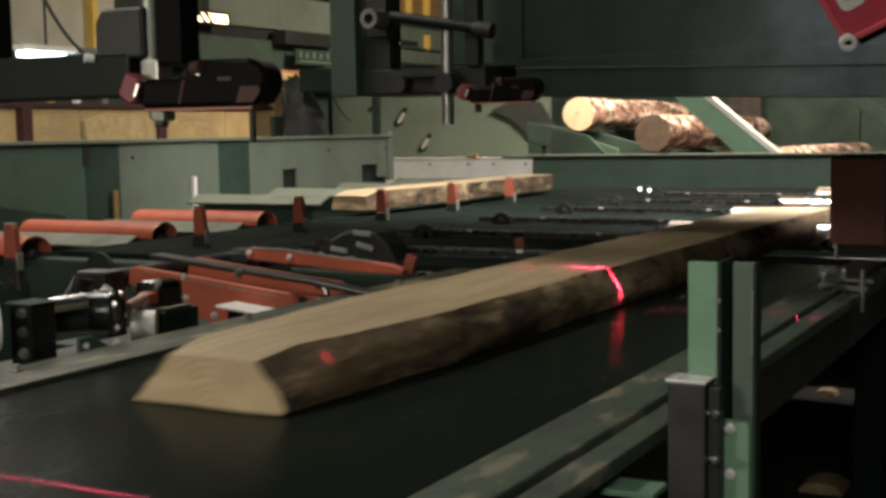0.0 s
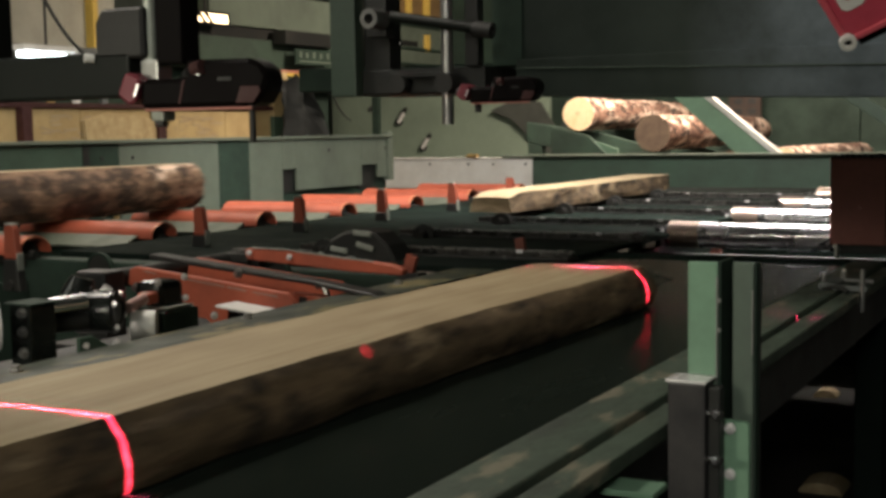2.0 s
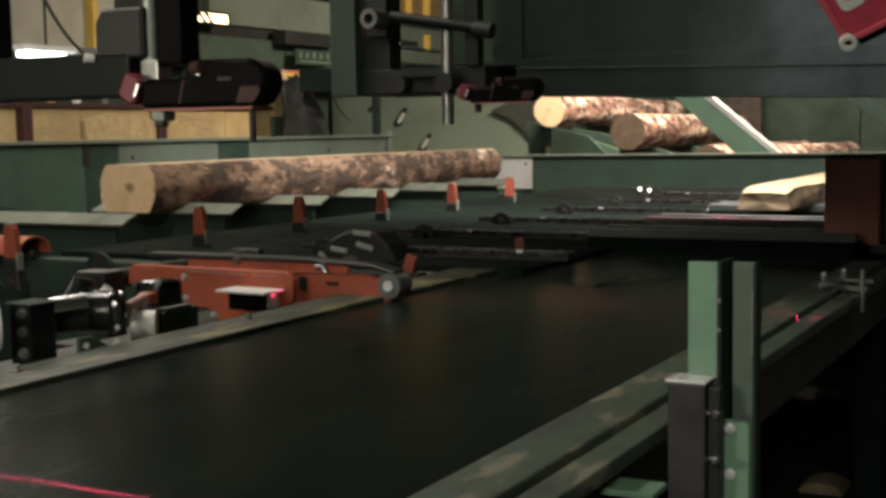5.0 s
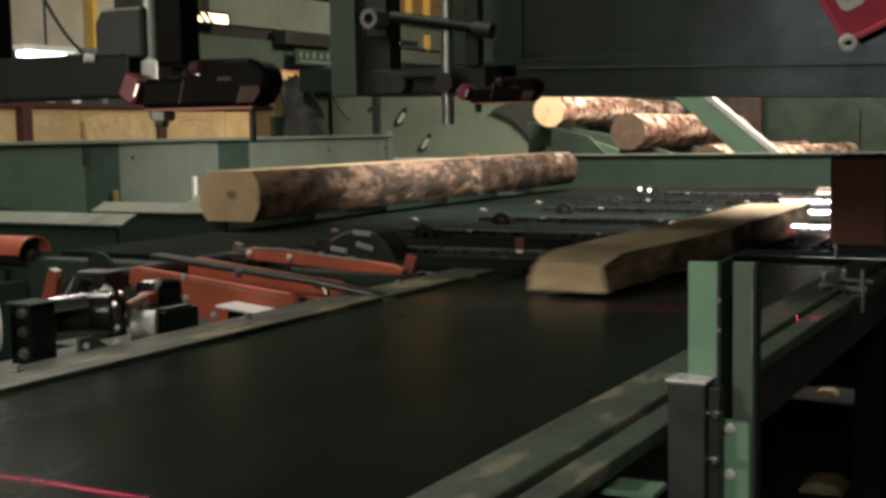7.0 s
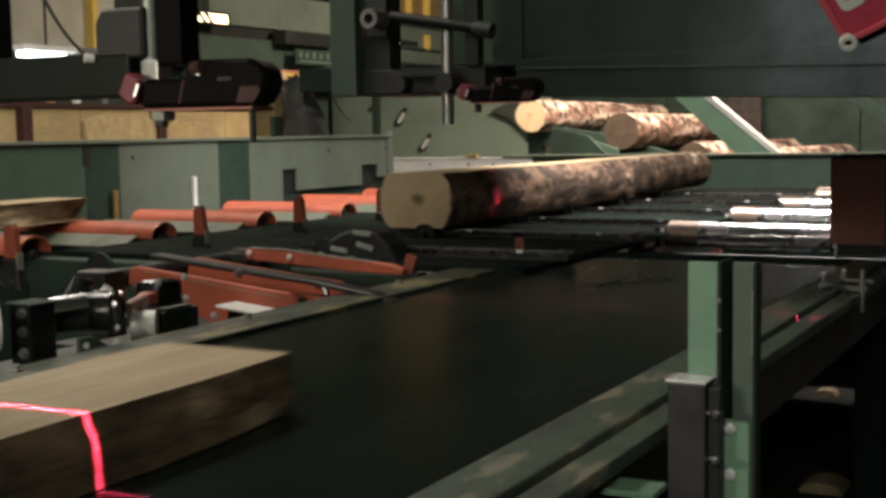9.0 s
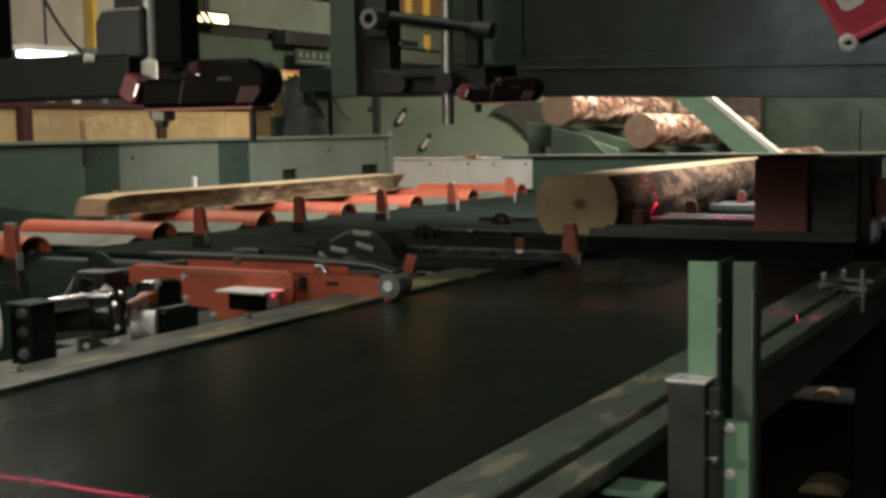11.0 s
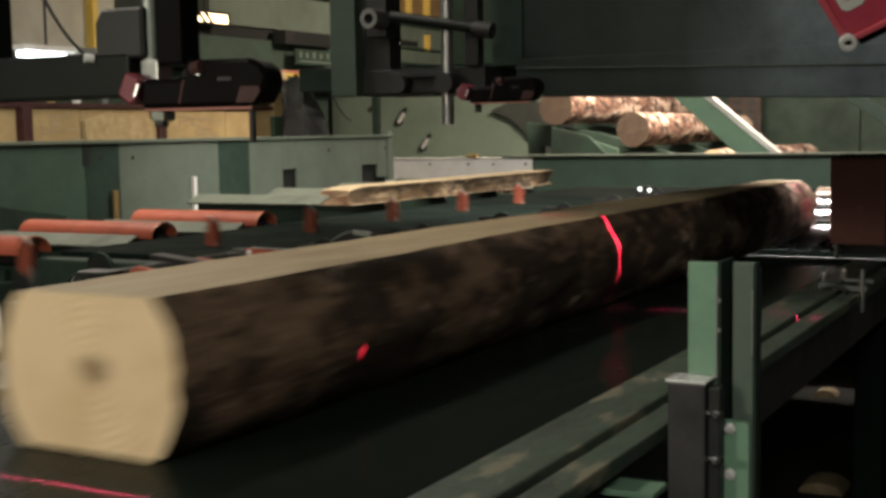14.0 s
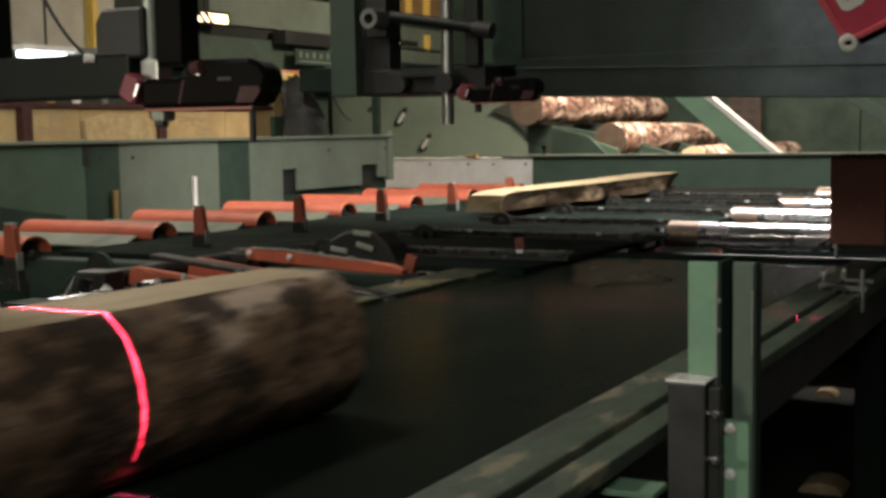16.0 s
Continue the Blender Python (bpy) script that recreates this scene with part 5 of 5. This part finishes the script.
tube_lamp("tube_lamp", (-7.0, 6.60, 2.03), (-7.0, 7.14, 2.025), "lit fluorescent tube lamp below a white reflector")


def bulb_lamp():
    l = thing("flood_lamp", (-8.1, 10.1, 2.6), "lit warm flood lamp with louvres", "lamp")
    part("glass", box((-8.02, 9.86, 2.545), (-8.0, 10.34, 2.63), 0.02), BULB, l, "glowing warm glass")
    part("case", box((-8.15, 9.80, 2.53), (-8.022, 10.40, 2.66), 0.01), BLACK, l)
    for y in (9.91, 10.02):
        part("louvre", box((-7.999, y - 0.014, 2.50), (-7.98, y + 0.014, 2.68), 0.002, turn=pose(0, 0, 0, 48, 0, 0)), BLACK, l)
    part("bracket", rod((-8.1, 10.1, 2.66), (-8.1, 10.1, 5.6), 0.015, n=10), BLACK, l)


bulb_lamp()


def high_bay(x, y, z, sx, sy):
    """A ceiling lamp's housing above its light."""
    l = thing("high_bay_lamp", (x, y, z), "white steel ceiling lamp housing", "lamp", "ceiling lamps")
    part("housing", box((x - sx / 2 - 0.05, y - sy / 2 - 0.05, z + 0.03), (x + sx / 2 + 0.05, y + sy / 2 + 0.05, z + 0.12), 0.01), WHITE, l)
    part("stem", rod((x, y, z + 0.12), (x, y, 5.6), 0.015, n=10), BLACK, l)


# The last two housings belong to the added hall fills.
for spec in ((-2.0, 6.05, 2.95, 2.6, 0.3), (-4.5, 5.3, 3.8, 0.4, 4.2), (-3.3, 11.0, 4.0, 2.0, 0.4), (-6.9, 8.6, 3.6, 0.5, 1.8), (-3.0, 2.6, 3.6, 1.2, 0.3), (-1.95, -0.98, 1.86, 0.3, 0.12), (1.2, -5.0, 5.02, 3.0, 0.5), (-6.0, -2.0, 5.35, 3.0, 1.2)):
    high_bay(*spec)


def offcut(x, y, sx, sy, a):
    arch = [(x + sx * math.cos(math.pi * k / 12), 0.002 + a * math.sin(math.pi * k / 12)) for k in range(13)]
    o = one("offcut", slab_plate(arch, "y", y - sy, y + sy, 0.004), SAWN, "pale half-round wood offcut lying on the floor", "offcut", group="floor offcuts")
    return o


offcut(-1.305, 6.65, 0.06, 0.05, 0.042)
offcut(-0.97, 4.92, 0.085, 0.09, 0.045)


# ---- logs and cants ----
def timber(name, length, half_width, height, label, category, bark_mat, end_mat, seed, bow=0.0, taper=0.0, rough=0.006, round_log=False, nose=1.0, droop=0.0, skew=0.0, hook=0.0, right=None, flares=(), shrink=0.0):
    """Timber in its own space: y along it, origin below its near end. half_width(z) is its outline; flat below and above unless it is a round log.
    right(z) is the outline on the +x side where it differs; flares are (place, reach, swell) of barky shoulders along that side; shrink narrows a sawn log towards its far end."""
    rnd = random.Random(seed)
    t = thing(name, (0, 0, 0), label, category)
    shift, n_l, n_s, n_f = rnd.random() * 50, max(24, int(length * 16)), 16, 8
    outline = []
    steps = [0.5 - 0.5 * math.cos(math.pi * k / n_s) for k in range(n_s + 1)] if round_log else [k / n_s for k in range(n_s + 1)]
    for k in range(n_s + 1):
        outline.append((1, height * steps[k], "side", 1.0))
    for k in range(1, n_f):
        outline.append((1, height, "flat", 1 - 2 * k / n_f)) if not round_log else None
    for k in range(n_s + 1):
        outline.append((-1, height * (1 - steps[k]), "side", 1.0))
    for k in range(1, n_f):
        outline.append((-1, 0.0, "flat", 1 - 2 * k / n_f)) if not round_log else None
    n_a = len(outline)
    rings = []
    for i in range(n_l + 1):
        v = (i / n_l) ** 1.25
        y = v * length
        lean = skew * v * v - hook * (1 - v) ** 3 + bow * math.sin(math.pi * v) + 0.012 * noise.noise(Vector((v * 3 + shift, 0, 0)))
        ring = []
        for side, z, kind, f in outline:
            wob = noise.noise(Vector((side * 3.0 + shift, y * 0.9, 0)))
            w = (right if right and side > 0 else half_width)(z) * (1 - taper * v) * (1 + 0.06 * wob) * (1 - (1 - nose) * max(0.0, 1 - y / 0.7) ** 2 * (0.6 + 6 * z))
            w = math.sqrt(max(w * w - shrink * v * v, 4e-4))
            if side > 0 or kind == "flat":
                w += sum(swell * math.exp(-((y - at_y) / reach) ** 4) for at_y, reach, swell in flares) * (1 - 0.8 * z / height) * (1 if side > 0 and f > 0 or side < 0 and f < 0 else 0)
            x = side * w * f
            zz = z
            if kind == "side":
                knot = noise.noise(Vector((side * 5.0 + z * 14.0, y * 5.0 + shift, z * 9.0)))
                small = noise.noise(Vector((side * 9.0 + z * 40.0, y * 22.0, shift)))
                push = rough * (knot + 0.4 * small)
                x += side * push
                if round_log:
                    zz += push * (z / height - 0.5) * 2
            if round_log:
                zz = height / 2 + (zz - height / 2) * (1 - taper * v)
            end = max(0.0, 1 - y / 0.16) ** 2
            zz *= 1 - droop * end * (0.45 + 0.55 * (abs(x) / 0.2) ** 2)
            ring.append(Vector((x + lean, y + 0.012 * min(1.0, droop * 4) * noise.noise(Vector((x * 9, z * 12, shift))) * end, zz)))
        rings.append(ring)
    flat_edge = [not round_log and outline[a][1] == outline[(a + 1) % n_a][1] for a in range(n_a)]
    for key, want, mat in (("bark", False, bark_mat), ("sawn_face", True, SAWN)):
        if want and round_log:
            continue
        bm, cache = bmesh.new(), {}
        for i in range(n_l):
            for a in range(n_a):
                if flat_edge[a] == want:
                    b = (a + 1) % n_a
                    keys = ((i, a), (i + 1, a), (i + 1, b), (i, b))
                    for q in keys:
                        if q not in cache:
                            cache[q] = bm.verts.new(rings[q[0]][q[1]])
                    bm.faces.new([cache[q] for q in keys])
        bmesh.ops.recalc_face_normals(bm, faces=bm.faces)
        part(key, bm, mat, t, "freshly sawn pale wood face" if want else "", True, 60)
    for i, dip in ((0, 0.0), (n_l, 0.0)):
        bm = bmesh.new()
        vs = [bm.verts.new(p) for p in rings[i]]
        mid = bm.verts.new(sum((p for p in rings[i]), Vector()) / n_a + Vector((0, dip, 0)))
        for a in range(n_a):
            b = (a + 1) % n_a
            bm.faces.new((vs[b], vs[a], mid) if i else (vs[a], vs[b], mid))
        part("end_face", bm, end_mat, t, "pale cut end grain")
    return t


def wane(low, high, swell):
    """Half width of a slab from its lower to its upper face."""
    return lambda z: low + (high - low) * z / 0.1 + swell * math.sin(math.pi * min(z / 0.1, 1.0))


def arc(radius, middle):
    return lambda z: math.sqrt(max(radius * radius - (z - middle) ** 2, 1e-6))


CANT_A = timber("side_cant", 4.05, wane(0.213, 0.152, 0.004), 0.10, "pale sawn slab with barky wane riding on the belt", "cant", BARK_CANT, END_SLAB, 3, 0.02, 0.0, 0.014, nose=0.68, droop=0.22, skew=0.10, right=wane(0.178, 0.150, 0.022))
CANT_B = timber("side_cant", 2.5, wane(0.142, 0.138, 0.006), 0.10, "pale sawn slab with rough bark edges", "cant", BARK_CANT, END_SLAB, 8, 0.03, 0.0, 0.012, nose=0.78, droop=0.45, right=wane(0.128, 0.134, 0.004), flares=((0.92, 0.22, 0.035), (2.05, 0.45, 0.030)))
CANT_D = timber("side_cant", 2.85, wane(0.155, 0.135, 0.006), 0.10, "thin pale sawn slab with rough bark edges", "cant", BARK_CANT, END_SLAB, 13, 0.03, 0.0, 0.014, nose=0.8, droop=0.3, right=wane(0.072, 0.125, -0.006), flares=((1.15, 0.16, 0.07), (2.15, 0.5, 0.085)))
CANT_C = timber("two_sided_log", 4.0, arc(0.176, 0.119), 0.238, "bark-covered log sawn flat on two faces", "log", BARK, END_HEART, 21, -0.02, 0.0, 0.012, hook=0.014, shrink=0.013)
# End grain with the shadow on the lower logs' ends put into its colour.
END_SHADED = paint("shaded_end_grain", (0.075, 0.050, 0.032), (0.035, 0.023, 0.016), 0.8, 0, 0.6, 9.0)
LOGS = [timber("round_log", 4.1, arc(r, r), 2 * r, "round pine log with flaky reddish bark on the deck", "log", BARK_PALE, END_SHADED if k in (1, 2) else END_ROUND, 31 + k, 0.03, 0.12, 0.010, True)
        for k, r in enumerate((0.165, 0.18, 0.17, 0.16))]


# ---- what moves ----
def straight(rows):
    return [(r[0], pose(*r[1:])) for r in rows]


def switch(ob, a, b, times):
    """Moves ob from pose a to pose b and back; times are pairs of start and end of each change, the first towards b."""
    rows, here, other = [(0.0, a)], a, b
    for t0, t1 in times:
        rows += [(t0, here), (t1, other)]
        here, other = other, here
    rows.append((16.0, here))
    walk(ob, rows)


def motions():
    walk(CANT_A, straight([(0.0, -1.36, 1.68, 0.953), (16.0, -1.36, -18.9, 0.953)]))
    walk(CANT_B, straight([(0.0, -3.70, 5.8, 1.0), (0.15, -3.70, 5.8, 1.0), (0.5, -3.53, 5.8, 1.0), (1.0, -3.30, 5.8, 1.0), (2.0, -2.84, 5.8, 1.0), (3.0, -2.37, 5.8, 1.0),
                           (3.84, -1.975, 5.8, 1.0), (4.0, -1.90, 5.8, 1.036), (5.2, -1.36, 5.75, 1.036), (5.8, -1.25, 5.5, 1.036), (6.0, -1.24, 5.3, 1.0), (6.3, -1.24, 4.75, 1.0), (6.5, -1.26, 4.35, 1.0), (7.0, -1.36, 3.26, 0.965),
                           (7.4, -1.38, 2.40, 0.953), (7.8, -1.36, 1.40, 0.953), (8.2, -1.34, 0.50, 0.953), (8.5, -1.35, -0.15, 0.953), (8.8, -1.355, -0.54, 0.953), (9.2, -1.36, -1.05, 0.953), (16.0, -1.36, -9.9, 0.953)]))
    c = [(0.0, -4.43, -1.5, 1.034), (1.5, -4.43, 0.63, 1.034), (2.0, -4.43, 1.30, 1.034), (2.4, -4.43, 1.96, 1.034), (2.8, -4.43, 2.54, 1.034), (3.2, -4.43, 3.17, 1.034), (3.5, -4.43, 3.57, 1.01), (4.2, -4.43, 4.56, 0.995),
         (4.7, -4.41, 4.75, 1.05), (5.9, -3.95, 4.75, 1.012), (6.5, -3.94, 4.75, 1.012), (7.0, -3.69, 4.75, 1.012), (7.8, -3.29, 4.75, 1.01), (8.8, -2.78, 4.75, 1.006), (9.2, -2.57, 4.75, 1.0), (10.5, -1.95, 4.75, 0.995), (10.8, -1.93, 4.75, 0.992), (11.2, -1.885, 4.75, 0.990),
         (11.5, -1.735, 4.75, 0.989), (11.75, -1.55, 4.74, 0.985), (12.0, -1.36, 4.72, 0.970), (12.2, -1.325, 4.66, 0.968), (12.35, -1.318, 4.57, 0.967), (12.6, -1.305, 4.21, 0.964), (12.8, -1.295, 3.93, 0.960), (13.0, -1.290, 3.555, 0.956), (13.2, -1.30, 3.107, 0.953, 0, 0, -0.5), (13.6, -1.303, 2.209, 0.953, 0, 0, -0.9),
         (14.0, -1.322, 1.36, 0.953, 0, 0, -1.2), (14.3, -1.32, 0.80, 0.953, 0, 0, -1.3), (14.5, -1.32, 0.36, 0.953, 0, 0, -1.3), (14.8, -1.318, -0.37, 0.953, 0, 0, -1.3), (15.2, -1.315, -1.08, 0.953, 0, 0, -1.3),
         (15.6, -1.318, -1.69, 0.953, 0, 0, -1.3), (16.0, -1.315, -2.25, 0.953, 0, 0, -1.3)]
    walk(CANT_C, straight(c))
    walk(CANT_D, straight([(0.0, -4.43, -11.6, 1.034), (9.2, -4.43, 1.90, 1.034), (11.3, -4.43, 5.03, 1.034), (11.8, -4.43, 5.60, 1.036), (12.1, -4.40, 5.72, 1.04), (12.3, -4.25, 5.68, 1.06), (12.5, -4.12, 5.65, 1.06), (13.0, -3.95, 5.70, 1.04),
                           (13.3, -3.93, 5.80, 1.01), (14.1, -3.92, 6.02, 1.01), (14.5, -3.76, 6.00, 1.005), (15.0, -3.48, 5.86, 1.003), (15.5, -3.19, 5.85, 1.0), (16.0, -2.88, 5.85, 1.0)]))
    decks = ([(0.0, -4.79, 1.572), (2.6, -4.79, 1.572), (3.5, -4.97, 1.64), (4.0, -5.10, 1.62), (7.6, -5.12, 1.61), (8.2, -5.18, 1.58), (8.8, -5.27, 1.565), (9.2, -5.37, 1.585), (10.1, -6.1, 1.77), (10.4, -6.56, 1.70), (10.75, -6.58, 0.77), (16.0, -6.58, 0.77)],
             [(0.0, -4.003, 1.372), (2.6, -4.003, 1.372), (3.5, -4.20, 1.38), (4.0, -4.26, 1.39), (7.6, -4.26, 1.39), (8.2, -4.25, 1.37), (8.8, -4.294, 1.378), (9.2, -4.38, 1.43), (10.6, -4.95, 1.62), (11.8, -5.03, 1.65), (15.1, -5.03, 1.65), (15.6, -5.24, 1.655), (16.0, -5.35, 1.653)],
             [(0.0, -3.20, 1.03), (2.6, -3.20, 1.03), (4.0, -3.45, 1.08), (7.6, -3.45, 1.08), (9.2, -3.64, 1.12), (10.6, -4.05, 1.38), (11.8, -4.20, 1.40), (15.1, -4.22, 1.41), (16.0, -4.45, 1.31)],
             [(0.0, -2.75, 1.06), (2.6, -2.75, 1.06), (4.0, -2.85, 1.07), (9.2, -2.95, 1.04), (10.6, -3.2, 1.0), (11.8, -3.4, 1.05), (15.1, -3.4, 1.05), (16.0, -3.6, 1.08)])
    for log, rows, r in zip(LOGS, decks, (0.165, 0.18, 0.17, 0.16)):
        walk(log, [(t, pose(x, 11.8, z - r)) for t, x, z in rows])
    for s in STOPS_D:
        x, y, z = s.location
        switch(s, pose(x, y, z), pose(x + 0.12, y, z - 0.14, 0, 18, 0), [(0.08, 0.2), (1.85, 2.0), (6.52, 6.66), (8.52, 8.66), (13.95, 14.1), (15.75, 15.92)])
    for s in STOPS_E:
        x, y, z = s.location
        switch(s, pose(x + 0.06, y, z - 0.20, 0, 15, 0), pose(x, y, z), [(2.66, 2.8), (3.84, 3.98), (9.05, 9.2), (11.0, 11.15)])
    switch(KICKER, pose(-2.70, 3.1, 0.987, 0, 6.3, 0), pose(-2.70, 3.1, 0.987, 0, 0.8, 0), [(3.3, 3.5), (5.5, 5.7), (10.0, 10.2), (12.12, 12.3)])
    switch(KICKER_ARM, pose(-2.70, 3.44, 1.0), pose(-2.70, 3.44, 0.985, 0, 9.0, 0), [(3.3, 3.5), (5.5, 5.7), (10.0, 10.2), (12.12, 12.3)])
    for k, p in enumerate(PLATES):
        x, y, z = p.location
        times = [(4.35, 4.6), (7.9, 8.15)]
        switch(p, pose(x, y, z), pose(x, y, z + 0.095), times) if k < 2 else switch(p, pose(x, y, z + 0.095), pose(x, y, z), [(0.8, 1.1), (4.35, 4.6), (7.9, 8.15), (11.7, 11.95), (15.45, 15.7)])
    for k, p in enumerate(ORANGES[1:]):
        x, y, z = p.location
        times = [(4.35, 4.6), (7.9, 8.15)]
        switch(p, pose(x, y, z), pose(x, y, z - 0.11), times) if k < 2 else switch(p, pose(x, y, z - 0.11), pose(x, y, z), [(0.8, 1.1), (4.35, 4.6), (7.9, 8.15), (11.7, 11.95), (15.45, 15.7)])
    for b in LIFTS:
        x, y, z = b.location
        switch(b, pose(x, y, z), pose(x, y, z + 0.175), [(3.84, 4.0), (5.8, 6.0), (10.6, 10.8), (11.75, 11.95)])
    x, y, z = PUSHER.location
    walk(PUSHER, [(t, pose(x + dx, y, z)) for t, dx in ((0.0, 0.0), (3.9, 0.0), (4.2, -0.02), (6.3, -0.02), (6.6, 0.0), (10.2, 0.0), (10.7, -0.275), (11.9, -0.275), (12.2, -0.24), (12.3, -0.20), (12.5, -0.115), (12.6, -0.06), (12.75, 0.0), (16.0, 0.0))])


motions()
